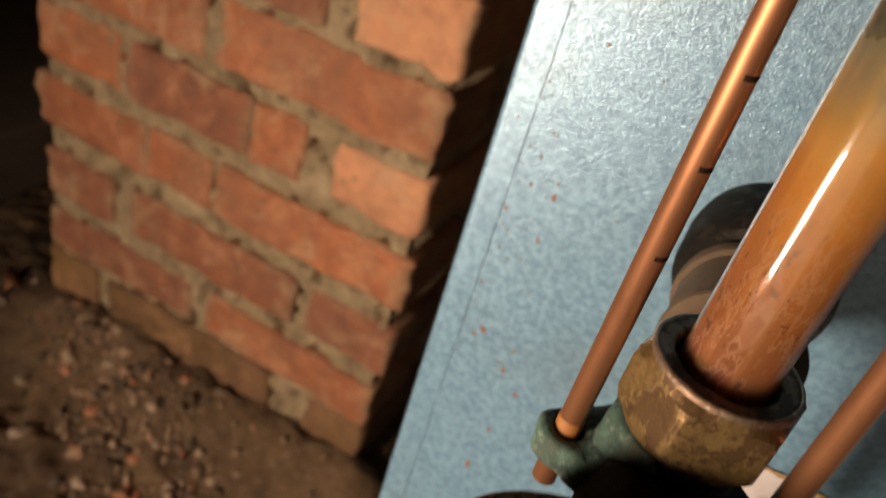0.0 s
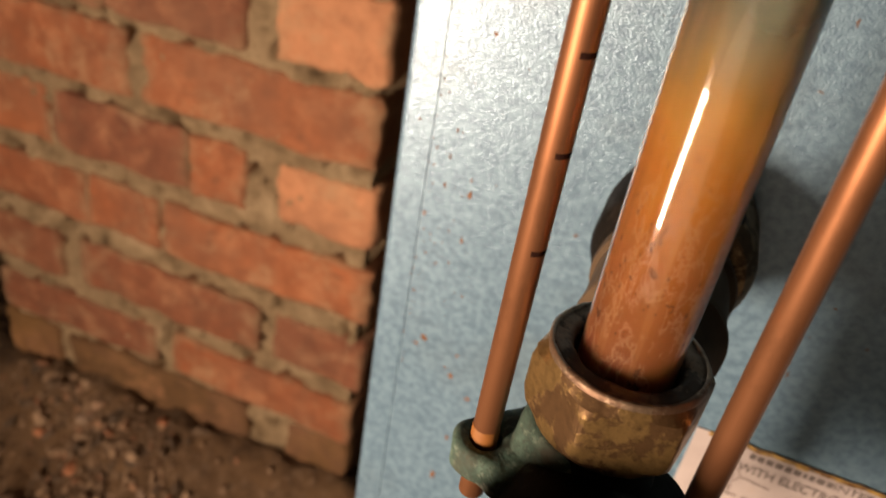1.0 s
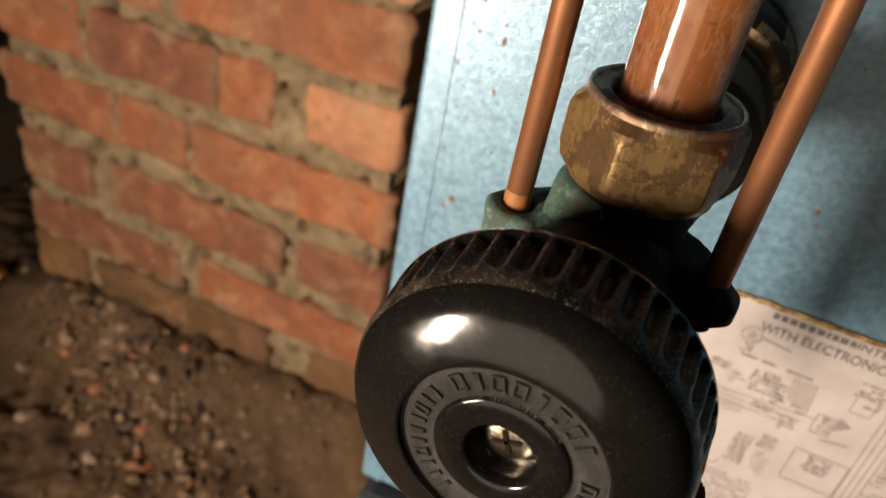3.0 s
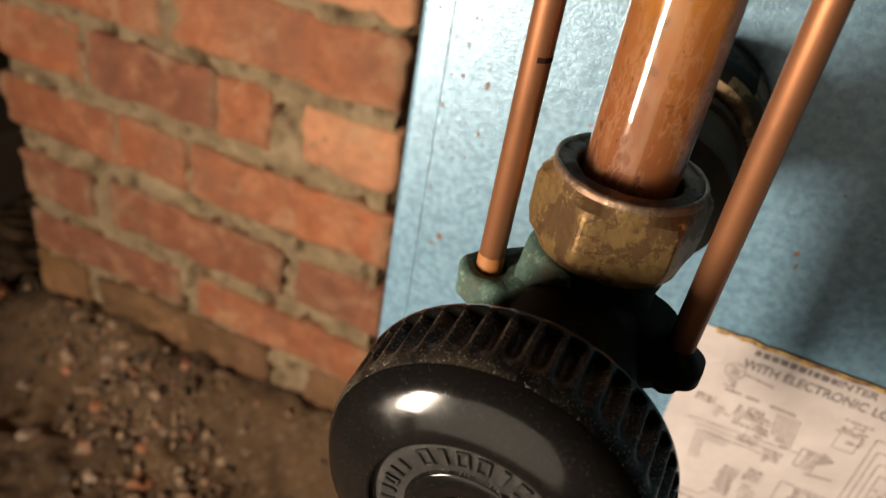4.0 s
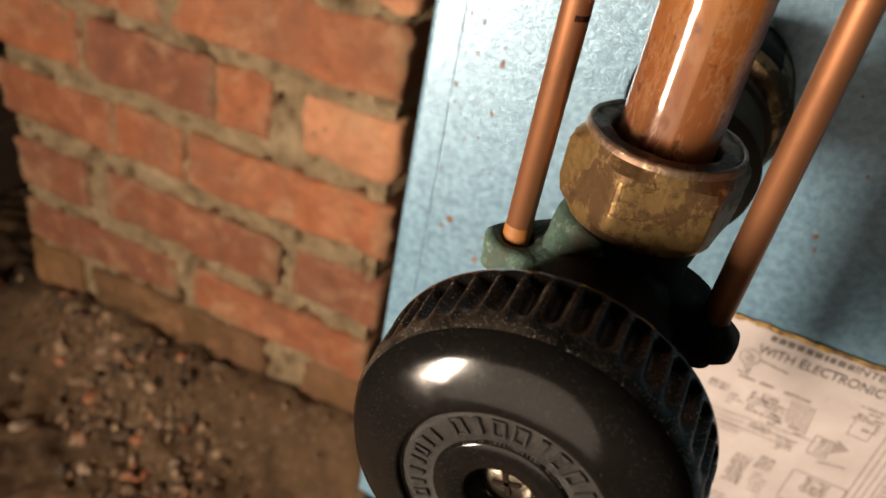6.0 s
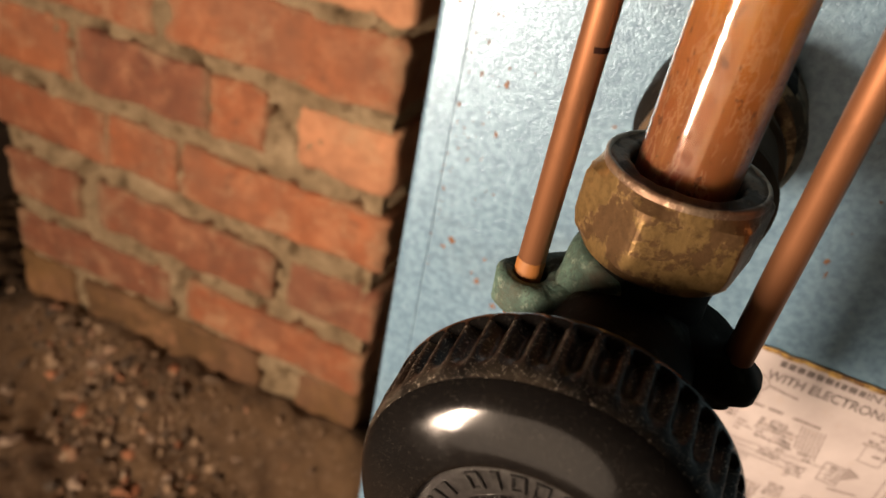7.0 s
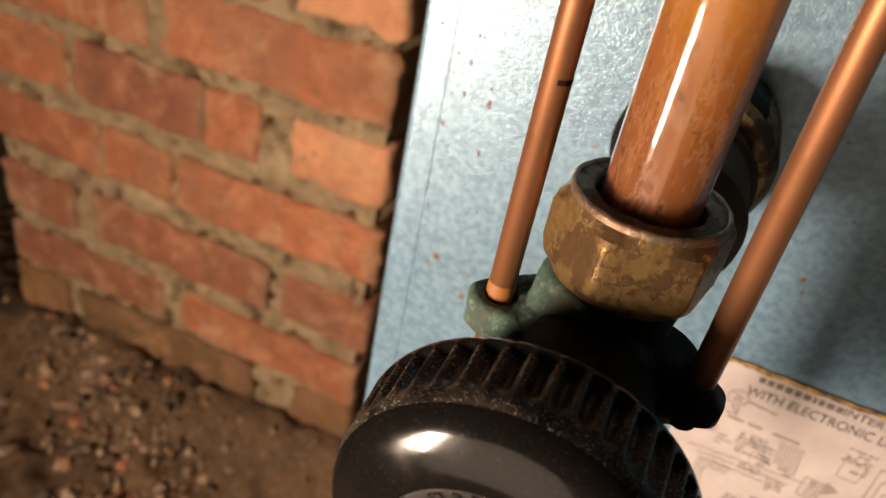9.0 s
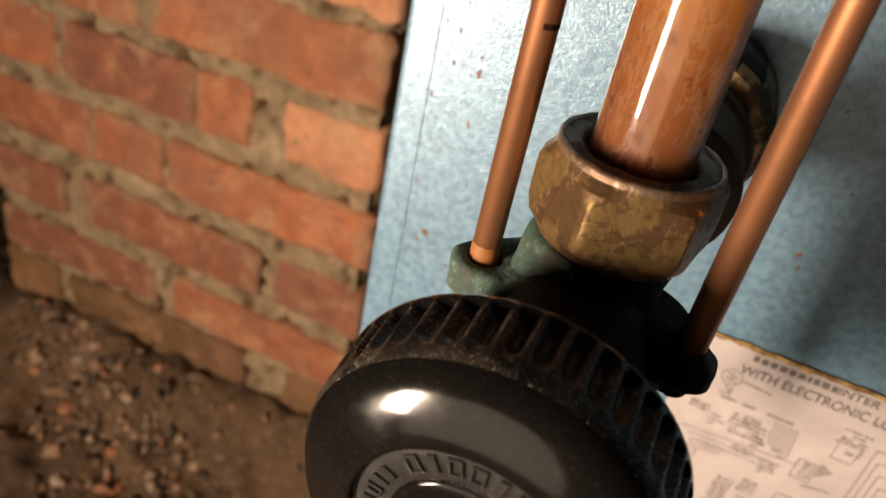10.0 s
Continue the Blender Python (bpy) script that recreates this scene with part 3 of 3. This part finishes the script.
# ---- the gauge glass fittings ----
valve = thing("gauge_valve", (GX, 0.04, RF - 0.003), "tarnished bronze gauge glass valve with green verdigris on boiler front", "valve")


def blob_body():
    """The cast body: a bulging barrel with two drilled lugs."""
    bm = bmesh.new()
    lathe(bm, [(0.0085, -0.016), (0.0118, -0.013), (0.0130, -0.008), (0.0118, -0.003), (0.0106, 0.002), (0.0102, 0.008)], 40, upright(GX, GY - 0.001, RF))
    lathe(bm, [(0.0105, -0.004), (0.0125, 0.004), (0.0128, 0.012), (0.0112, 0.018)], 40, toward((GX, GY - 0.006, RF - 0.006), (0, -1, -0.2)))
    jitter(bm, 0.0006, 220)
    return bm


part("body", blob_body(), SHADED_BRONZE, valve, smooth=True)


def lug(x, y, name, reach, thick, material, drop, hole=0.0032, edge=0.0009, slope=0.28, rim=0.0058):
    """A flat lug with a hole, joined to the body by a tapering web."""
    bm = bmesh.new()
    outer, inner = [], []
    n = 40
    d = Vector((GX - x, GY - y)).normalized()
    for k in range(n):
        a = 2 * math.pi * k / n
        c = Vector((math.cos(a), math.sin(a)))
        s = c.dot(d)
        grow = rim if s < 0 else rim + reach * max(0.0, s) ** 1.4
        outer.append(Vector((x + c.x * grow, y + c.y * grow)))
        inner.append(Vector((x + c.x * hole, y + c.y * hole)))
    rings = []
    centre = Vector((x, y))
    for pts, z, k in ((inner, drop - thick, 0), (outer, drop - thick, -edge), (outer, drop - thick + edge, 0), (outer, drop - edge, 0), (outer, drop, -edge), (inner, drop, 0)):
        ring = []
        for p in pts:
            q = p + (p - centre).normalized() * k
            ring.append(bm.verts.new((q.x, q.y, RF + z + slope * max(0.0, (q - centre).dot(d) - 0.005))))
        rings.append(ring)
    rings.append(rings[0])
    for a, b in zip(rings, rings[1:]):
        for k in range(n):
            bm.faces.new((a[k], a[(k + 1) % n], b[(k + 1) % n], b[k]))
    jitter(bm, 0.0005, 260, x * 100)
    return part(name, bm, material, valve, smooth=True)


tagged(lug(0.0, 0.001, "lug", 0.0150, 0.0066, VERDIGRIS, -0.0014, slope=0.45), "green and white corroded lug with a drilled hole")
bm = bmesh.new()
for cx, cy, rad, low, high in ((0.0078, 0.0020, 0.0040, -0.0070, -0.0010), (GX - 0.0022, GY, 0.0112, -0.0110, 0.0075)):
    for k in range(28):
        a = 2 * math.pi * k / 28
        for z, q in ((low, 0.9), (low + 0.001, 1.0), (high - 0.0012, 1.0), (high, 0.86)):
            bm.verts.new((cx + q * rad * math.cos(a), cy + q * rad * math.sin(a), RF + z))
bmesh.ops.convex_hull(bm, input=bm.verts[:])
bmesh.ops.subdivide_edges(bm, edges=bm.edges[:], cuts=2, use_grid_fill=True)
bmesh.ops.smooth_vert(bm, verts=bm.verts, factor=0.5, use_axis_x=True, use_axis_y=True, use_axis_z=True)
jitter(bm, 0.0005, 240, 5)
part("web", bm, VERDIGRIS, valve, "green corroded web between lug and body", smooth=True)
tagged(lug(0.0356, -0.002, "lug", 0.012, 0.0100, SHADED_BRONZE, 0.0000, 0.0022, 0.0036, rim=0.0052), "dark bronze lug, deepened by painted shade")
bm = hexagon(bmesh.new(), 0.0150, 0.0088, 0.0234, 0.0022, upright(GX, GY, RF), 0.77)
nut = part("packing_nut", bm, BRASS, valve, "tarnished hexagonal brass packing nut", smooth=True)
nut.data.set_sharp_from_angle(angle=0.3)
bm = bmesh.new()
lathe(bm, [(0.0121, 0.0230), (0.0121, 0.0239), (0.0112, 0.0236), (0.0100, 0.0238), (0.0092, 0.0236), (0.0088, 0.0228), (0.0087, 0.0180)], 96, upright(GX, GY, RF), close=False)
jitter(bm, 0.0003, 400)
part("collar", bm, GRIMY_BRASS, nut, "dirty blackened upper face", smooth=True)
bm = bmesh.new()
lathe(bm, [(0.0129, 0.0228), (0.0129, 0.0236), (0.0126, 0.0241), (0.0121, 0.0241), (0.0118, 0.0236)], 96, upright(GX, GY, RF), close=False)
jitter(bm, 0.00022, 260, 3)
part("rim", bm, RIM_BRASS, nut, "bright worn upper rim", smooth=True)
bm = bmesh.new()
lathe(bm, [(0.0096, 0.0195), (0.0079, 0.0205), (0.0060, 0.0205)], 40, upright(GX, GY, RF), close=False)
part("packing_ring", bm, MARK, nut, "black rubber packing ring", smooth=True)

# tail towards the boiler: a stepped brass barrel and a hexagonal union nut against the casing
TAIL = toward((0.0219, 0.0, RF + 0.0045), (0, 1, 0))
bm = bmesh.new()
lathe(bm, [(0.0070, 0.004), (0.0095, 0.018), (0.0105, 0.030), (0.0145, 0.0365), (0.0155, 0.0375), (0.0157, 0.0390), (0.0150, 0.0400), (0.0150, 0.0570), (0.0161, 0.0580), (0.0163, 0.0595), (0.0161, 0.0618), (0.0150, 0.0628), (0.0150, 0.0900)], 64, TAIL)
jitter(bm, 0.0003, 200)
tail = part("tail_pipe", bm, DULL_BRASS, valve, "stepped dull brown brass tail pipe", smooth=True)
tail.data.set_sharp_from_angle(angle=0.5)
bm = lathe(bmesh.new(), [(0.0130, 0.0640), (0.0168, 0.0642), (0.0186, 0.0665), (0.0192, 0.0690), (0.0192, 0.0850), (0.0188, 0.0880), (0.0184, 0.0912)], 72, toward((0.0224, 0.0, RF + 0.0068), (0, 1, 0)))
union = part("union_collar", bm, BROWN_BRASS, valve, "brown round union collar, shade painted black on top and left", smooth=True)
union.data.set_sharp_from_angle(angle=0.5)
union.data.materials.append(SHADED_BRASS)
# shade painted near-black on the collar's top and left faces
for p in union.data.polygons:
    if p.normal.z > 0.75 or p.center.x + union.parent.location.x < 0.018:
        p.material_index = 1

# drain below the handle
bm = bmesh.new()
lathe(bm, [(0.0075, -0.070), (0.0078, -0.040), (0.0095, -0.038), (0.0098, -0.026), (0.0085, -0.012)], 40, upright(GX, GY, RF))
part("drain_stem", bm, DARK_BRASS, valve, "dark brass drain stem", smooth=True)
bm = bmesh.new()
lathe(bm, [(0.0060, 0.0), (0.0062, 0.018), (0.0088, 0.019), (0.0092, 0.034), (0.0080, 0.036)], 90, toward((GX - 0.002, GY - 0.004, RF - 0.037), (0.85, -0.15, -0.5)), ripple=lambda a, n: 0.0004 * math.cos(30 * a) if n in (2, 3) else 0.0)
part("drain_outlet", bm, DARK_BRASS, valve, "knurled brass drain outlet")

# ---- the hand wheel ----
KNOB = toward((0.0151, -0.0230, -0.0163), (0, -1, 0))
KM = KNOB
KM.translation.z += RF
wheel = part("handle", lathe(bmesh.new(), [(0.001, 0), (0.0045, 0.0), (0.0045, 0.012)], 24, toward((GX, -0.008, RF - 0.010), (0, -1, -0.2))), DARK_BRASS, valve, "brass spindle behind a black knob")


def ribs(a, n):
    """Narrow ridges with wide rounded grooves between them."""
    if not 5 <= n <= 8:
        return 0.0
    return -0.0017 * (1 - abs(math.cos(22 * a)) ** 2.2) * (0.35 if n == 8 else 1.0)


R = 0.0274
TOP_TURN = 0.12     # where the middle of the upper word stands
bm = bmesh.new()
prof = [(0.0120, 0.0010), (0.0225, 0.0000), (R - 0.0010, 0.0004), (R, 0.0013), (R - 0.0001, 0.0022), (R - 0.0002, 0.0028), (R - 0.0003, 0.0050), (R - 0.0005, 0.0092), (R - 0.0007, 0.0104), (R - 0.0009, 0.0124), (0.0258, 0.0142), (0.0244, 0.0163), (0.0226, 0.0173), (0.0204, 0.0182), (0.0182, 0.0188), (0.0164, 0.0192), (0.0158, 0.0192), (0.0156, 0.0184), (0.0154, 0.0182), (0.0104, 0.0182), (0.0102, 0.0187), (0.0099, 0.0189), (0.0060, 0.0189), (0.0054, 0.0185), (0.0051, 0.0170), (0.0050, 0.0130)]
lathe(bm, prof, 900, KM, ribs)
knob = part("knob", bm, BAKELITE, valve, "glossy black bakelite knob with ribbed dusty rim", smooth=True)
knob.data.materials.append(DUSTY_BAKELITE)
knob.data.materials.append(MATT_BAKELITE)
inv = KM.inverted()
for p in knob.data.polygons:
    h = (inv @ (p.center + knob.parent.location)).z
    q = (inv @ (p.center + knob.parent.location)).to_2d().length
    if 0.0026 < h < 0.0138:
        p.material_index = 1
    elif 0.0103 < q < 0.0156:
        p.material_index = 2
# raised blocks round the face stand for the moulded lettering
bm = bmesh.new()


def raised_block(angle, wide, tall, hollow):
    """One character's block: a plain raised frame or bar on the ring."""
    w, v, e = wide / 2, tall / 2, 0.00042
    bars = [(-w, -w + e, -v, v), (w - e, w, -v, v), (-w + e, w - e, v - e, v), (-w + e, w - e, -v, -v + e)]
    for x0, x1, y0, y1 in bars if hollow else [(-0.55 * w, 0.55 * w, -v, v)]:
        q = bmesh.new()
        box(q, x0, x1, y0, y1, 0.0180, 0.01865, 0.00012, 1)
        bmesh.ops.transform(q, matrix=KM @ Matrix.Rotation(angle, 4, "Z") @ Matrix.Translation((0, 0.0129, 0)), verts=q.verts)
        tmp = bpy.data.meshes.new("tmp")
        q.to_mesh(tmp)
        q.free()
        bm.from_mesh(tmp)
        bpy.data.meshes.remove(tmp)


for k in range(8):
    raised_block(TOP_TURN + 0.58 - 0.235 * k, 0.0021, 0.0029, k % 3 != 1)
for k in range(10):
    raised_block(TOP_TURN + 0.94 + 0.170 * k, 0.0015, 0.0024, k % 4 == 2)
for k in range(7):
    raised_block(TOP_TURN - 1.62 - 0.185 * k, 0.0017, 0.0024, k % 3 == 0)
tagged(part("moulded_mark", bm, MATT_BAKELITE, knob, "raised moulded marks round the face"), kind="stuff")
bm = bmesh.new()
lathe(bm, [(0.0046, 0.0128), (0.0045, 0.0140), (0.0038, 0.0149), (0.0022, 0.0154), (0.0009, 0.0155)], 32, KM)
screw = part("screw", bm, STEEL, knob, "shiny cross-head screw", smooth=True)
bm = bmesh.new()
for turn in (0.35, 0.35 + math.pi / 2):
    q = bmesh.new()
    box(q, -0.0022, 0.0022, -0.00035, 0.00035, 0.0148, 0.01575)
    bmesh.ops.transform(q, matrix=KM @ Matrix.Rotation(turn, 4, "Z"), verts=q.verts)
    tmp = bpy.data.meshes.new("tmp")
    q.to_mesh(tmp)
    q.free()
    bm.from_mesh(tmp)
    bpy.data.meshes.remove(tmp)
part("screw_slot", bm, MARK, knob, "dark cross slot")

# ---- the glass and its guard rods ----
glass = thing("gauge_glass", (GX, GY, RF + 0.021), "upright glass gauge tube stained amber by rusty water", "gauge glass")
bm = bmesh.new()
lathe(bm, [(0.0079, 0.0206), (0.0079, 0.30), (0.0062, 0.30), (0.0062, 0.0206), (0.0079, 0.0206)], 64, upright(GX, GY, RF), close=False)
part("tube", bm, GLASS, glass, "clear glass tube", smooth=True)
bm = bmesh.new()
lathe(bm, [(0.00630, 0.0208), (0.00630, 0.12), (0.00630, 0.295)], 64, upright(GX, GY, RF))
part("rusty_water", bm, FILM, glass, "cloudy amber water and scale", smooth=True)


def rod(x, y, low, high, marks, label):
    ob = thing("guard_rod", (x, y, RF + low), label, "rod", "guard rods beside the glass")
    bm = lathe(bmesh.new(), [(0.0018, low), (0.00238, low + 0.0006), (0.00238, high)], 32, upright(x, y, RF))
    part("shaft", bm, COPPER, ob, smooth=True)
    for z in marks:
        bm = lathe(bmesh.new(), [(0.00236, z - 0.0005), (0.00243, z - 0.00038), (0.00243, z + 0.00038), (0.00236, z + 0.0005)], 24, upright(x, y, RF), close=False)
        for f in [f for f in bm.faces if f.calc_center_median().x < x + 0.0005]:
            bm.faces.remove(f)
        part("score_mark", bm, SCORE, ob, "dark score line")
    return ob


left = rod(-0.0005, 0.001, -0.016, 0.30, (0.0389, 0.0548, 0.0688), "straight copper guard rod with dark score marks through the lug")
bm = lathe(bmesh.new(), [(0.00245, -0.0030), (0.00252, -0.0022), (0.00250, 0.0008), (0.00242, 0.0014)], 32, upright(-0.0005, 0.001, RF), close=False)
part("sealant", bm, LACQUER, left, "orange sealant at the foot", smooth=True)
rod(0.0356, -0.002, -0.006, 0.30, (), "straight plain copper guard rod set into the dark lug")


# ---- loose things on the floor ----
def gravel():
    rng = random.Random(11)
    verts, faces = [], []
    kinds = []
    for _ in range(24):
        base = bmesh.new()
        for _ in range(11):
            base.verts.new(Vector((rng.gauss(0, 1), rng.gauss(0, 1), rng.gauss(0, 1))).normalized() * rng.uniform(0.7, 1.2))
        bmesh.ops.convex_hull(base, input=base.verts[:])
        base.verts.index_update()
        kinds.append(([v.co.copy() for v in base.verts], [[v.index for v in f.verts] for f in base.faces]))
        base.free()
    for k in range(2200):
        if k < 1400:
            x = rng.gauss(-0.375, 0.075)
            y = 0.272 - 0.39 * (x + 0.375) + rng.gauss(0, 0.030)
        else:
            x, y = rng.uniform(-0.85, -0.08), rng.uniform(0.05, 0.62)
        if y > PIER - 0.012 and -0.565 < x < -0.15 or x < -0.77 or x > -0.065 and y > 0.08:
            continue
        r = min(0.0100, 0.0016 + rng.expovariate(1 / (0.0024 if k < 1400 else 0.0013)))
        turn = Euler((rng.uniform(0, 6), rng.uniform(0, 6), rng.uniform(0, 6))).to_matrix()
        p = Vector((x, y, 0))
        z = 0.010 * noise.noise(p * 6) + 0.006 * noise.noise(p * 19) + 0.012 * math.exp(-(((x + 0.36) / 0.10) ** 2 + ((y - 0.27) / 0.07) ** 2))
        z += bank(x, y)
        n0 = len(verts)
        shape, tris = kinds[rng.randrange(24)]
        for v in shape:
            q = turn @ Vector((v.x, v.y * 0.8, v.z * 0.6)) * r
            verts.append((x + q.x, y + q.y, z + q.z + 0.25 * r))
        faces += [[i + n0 for i in t] for t in tris]
    data = bpy.data.meshes.new("gravel")
    data.from_pydata(verts, [], faces)
    data.materials.append(STONE)
    tagged(new("gravel", data), "loose brick crumbs and gravel on the dirt floor", "gravel", kind="stuff")


gravel()


def ground(x, y):
    """Height of the dirt at a place."""
    p = Vector((x, y, 0))
    z = 0.010 * noise.noise(p * 6) + 0.006 * noise.noise(p * 19) + 0.004 * noise.noise(p * 55)
    z += math.exp(-(((x + 0.36) / 0.10) ** 2 + ((y - 0.27) / 0.07) ** 2)) * (0.012 + 0.012 * abs(noise.noise(p * 60)))
    return z + bank(x, y)


def lump(name, x, y, r, material, label, category, seed, flat=0.6):
    bm = bmesh.new()
    r *= 0.72
    chips = random.Random(int(seed * 10))
    for _ in range(18):
        d = Vector((chips.gauss(0, 1), chips.gauss(0, 1), chips.gauss(0, 1))).normalized()
        bm.verts.new(Vector((d.x * 1.25, d.y, d.z * flat)) * r * chips.uniform(0.8, 1.15))
    bmesh.ops.convex_hull(bm, input=bm.verts[:])
    bmesh.ops.bevel(bm, geom=bm.edges[:], offset=r * 0.07, segments=1, affect="EDGES")
    bmesh.ops.transform(bm, matrix=Matrix.Translation((x, y, ground(x, y) + 0.25 * r)) @ Matrix.Rotation(seed, 4, "Z"), verts=bm.verts)
    tagged(part(name, bm, material, at=(x, y, ground(x, y))), label, category, "rubble on the floor")


GREY_STONE = plain_material("grey_stone", (0.25, 0.18, 0.13), 0.85, grain=120, depth=0.002)
BRICK_CRUMB = plain_material("brick_crumb", (0.34, 0.14, 0.07), 0.9, grain=120, depth=0.002)
for k, (x, y, r) in enumerate([(-0.450, 0.213, 0.013), (-0.392, 0.235, 0.010), (-0.335, 0.265, 0.008), (-0.43, 0.30, 0.011), (-0.30, 0.245, 0.007), (-0.365, 0.205, 0.012), (-0.50, 0.255, 0.009), (-0.255, 0.285, 0.008), (-0.60, 0.31, 0.010)]):
    lump("stone", x, y, r, GREY_STONE, "small pale angular stone lying on the dirt", "stone", k + 0.7)
for k, (x, y, r) in enumerate([(-0.352, 0.318, 0.009), (-0.412, 0.262, 0.013), (-0.318, 0.222, 0.010), (-0.47, 0.28, 0.008), (-0.345, 0.245, 0.009)]):
    lump("brick_fragment", x, y, r, BRICK_CRUMB, "broken orange-red brick fragment lying on the dirt", "brick fragment", k + 3.1)
stub = lathe(bmesh.new(), [(0.0062, 0.0), (0.0075, 0.0), (0.0075, 0.034), (0.0062, 0.034), (0.0062, 0.0)], 32, toward((-0.640, 0.352, ground(-0.63, 0.345) + 0.0075), (0.75, -0.5, 0.08)), close=False)
tagged(part("pipe_stub", stub, COPPER, at=(-0.63, 0.345, ground(-0.63, 0.345)), smooth=True), "short cut end of copper pipe on the dirt", "pipe")

# ---- the brick pier: mortar core first, then its bricks ----
pier = thing("brick_pier", (-0.36, 0.5, 0.0), "old rough red brick pier with crumbling lime mortar", "pier", kind="structure")


def mortar_core():
    bm = bmesh.new()
    x0, x1, z0, z1 = -0.552, -0.173, -0.02, 0.62
    nx, nz = 150, 240
    rows = []
    for j in range(nz + 1):
        row = []
        for i in range(nx + 1):
            x, z = x0 + (x1 - x0) * i / nx, z0 + (z1 - z0) * j / nz
            p = Vector((x, 0.3, z))
            hole = max(0.0, noise.noise(p * 85 + Vector((9, 0, 0))) - 0.24)
            y = PIER + 0.0040 + 0.0014 * noise.noise(p * 22) + 0.0016 * noise.noise(p * 70) + 0.0020 * noise.noise(p * 160) + 0.05 * hole
            row.append(bm.verts.new((x, y, z)))
        rows.append(row)
    for a, b in zip(rows, rows[1:]):
        for k in range(nx):
            bm.faces.new((a[k], a[k + 1], b[k + 1], b[k]))
    box(bm, x0, x1, PIER + 0.014, 0.70, -0.02, 2.15)
    return bm


part("mortar", mortar_core(), MORTAR, pier, "crumbling sandy lime mortar", smooth=True)

# top, bottom and the ends of the bricks of each course, from the upper to the lowest
COURSES = [
    (0.106, 0.054, [(-0.56, -0.47), (-0.458, -0.275), (-0.262, -0.172)]),
    (0.036, -0.014, [(-0.555, -0.372), (-0.362, -0.176)]),
    (-0.033, -0.084, [(-0.565, -0.402), (-0.392, -0.279), (-0.252, -0.173)]),
    (-0.100, -0.149, [(-0.562, -0.383), (-0.366, -0.174)]),
    (-0.168, -0.213, [(-0.560, -0.468), (-0.456, -0.332), (-0.325, -0.279), (-0.246, -0.169)]),
    (-0.238, -0.282, [(-0.565, -0.438), (-0.430, -0.363), (-0.351, -0.167)]),
    (-0.310, -0.353, [(-0.552, -0.474), (-0.448, -0.264), (-0.246, -0.166)]),
    (-0.380, -0.418, [(-0.555, -0.377), (-0.351, -0.171)]),
    (-0.430, -0.478, [(-0.555, -0.494), (-0.474, -0.277), (-0.231, -0.172)]),
]


def brick_mesh(lx, ly, lz, seed):
    """A worn brick about its own centre: chipped, rounded edges."""
    bm = bmesh.new()
    bmesh.ops.create_cube(bm, size=2)
    bmesh.ops.subdivide_edges(bm, edges=bm.edges[:], cuts=17, use_grid_fill=True)
    h = Vector((lx / 2 + 0.0036, ly / 2, lz / 2 + 0.0044))
    rad = 0.0050
    s = Vector((seed * 3.3, seed, -seed * 1.9))
    for v in bm.verts:
        p = Vector((v.co.x * h.x, v.co.y * h.y, v.co.z * h.z))
        chip = rad * (1 + 1.3 * noise.noise(p * 34 + s))
        core = Vector([max(-h[k] + chip, min(h[k] - chip, p[k])) for k in range(3)])
        d = p - core
        if d.length > chip > 0:
            p = core + d.normalized() * chip
        out = p.normalized()
        p.x += 0.0030 * noise.noise(Vector((p.z * 60, seed, p.y * 20))) + 0.0016 * noise.noise(Vector((p.z * 170, seed, 3)))
        p.z += 0.0034 * noise.noise(Vector((p.x * 32, seed + 9, p.y * 20))) + 0.0018 * noise.noise(Vector((p.x * 120, seed, 7)))
        p += out * 0.0018 * noise.noise(p * 24 + s) + out * 0.0012 * noise.noise(p * 85 + s)
        v.co = p
    data = bpy.data.meshes.new("brick")
    bm.to_mesh(data)
    bm.free()
    for f in data.polygons:
        f.use_smooth = True
    return data


rng = random.Random(3)
for c, (ztop, zbot, ends) in enumerate(COURSES):
    for k, (a, b) in enumerate(ends):
        deep = 0.19 if b - a < 0.1 else 0.095
        data = brick_mesh(b - a, deep, ztop - zbot, c * 7 + k * 2.3 + 1)
        pale = (c, k) in ((2, 2), (4, 3))
        data.materials.append(OCHRE_BRICK if c == 8 else PALE_BRICK if pale else BRICK)
        ob = new("brick", data)
        ob.parent = pier
        # the inner end of each course sags a little
        ob.location = Vector(((a + b) / 2, PIER + deep / 2 + rng.uniform(-0.002, 0.002), RF + (ztop + zbot) / 2)) - pier.location
        ob.rotation_euler = (rng.uniform(-0.01, 0.01), rng.uniform(-0.015, 0.015), rng.uniform(-0.012, 0.012))
# plain courses above, out of the lamp's reach
upper = brick_mesh(0.184, 0.095, 0.05, 77)
upper.materials.append(BRICK)
for c in range(20):
    for k in range(2):
        ob = new("brick", upper)
        ob.parent = pier
        ob.location = Vector((-0.46 + 0.195 * k, PIER + 0.05, RF + 0.15 + 0.07 * c)) - pier.location
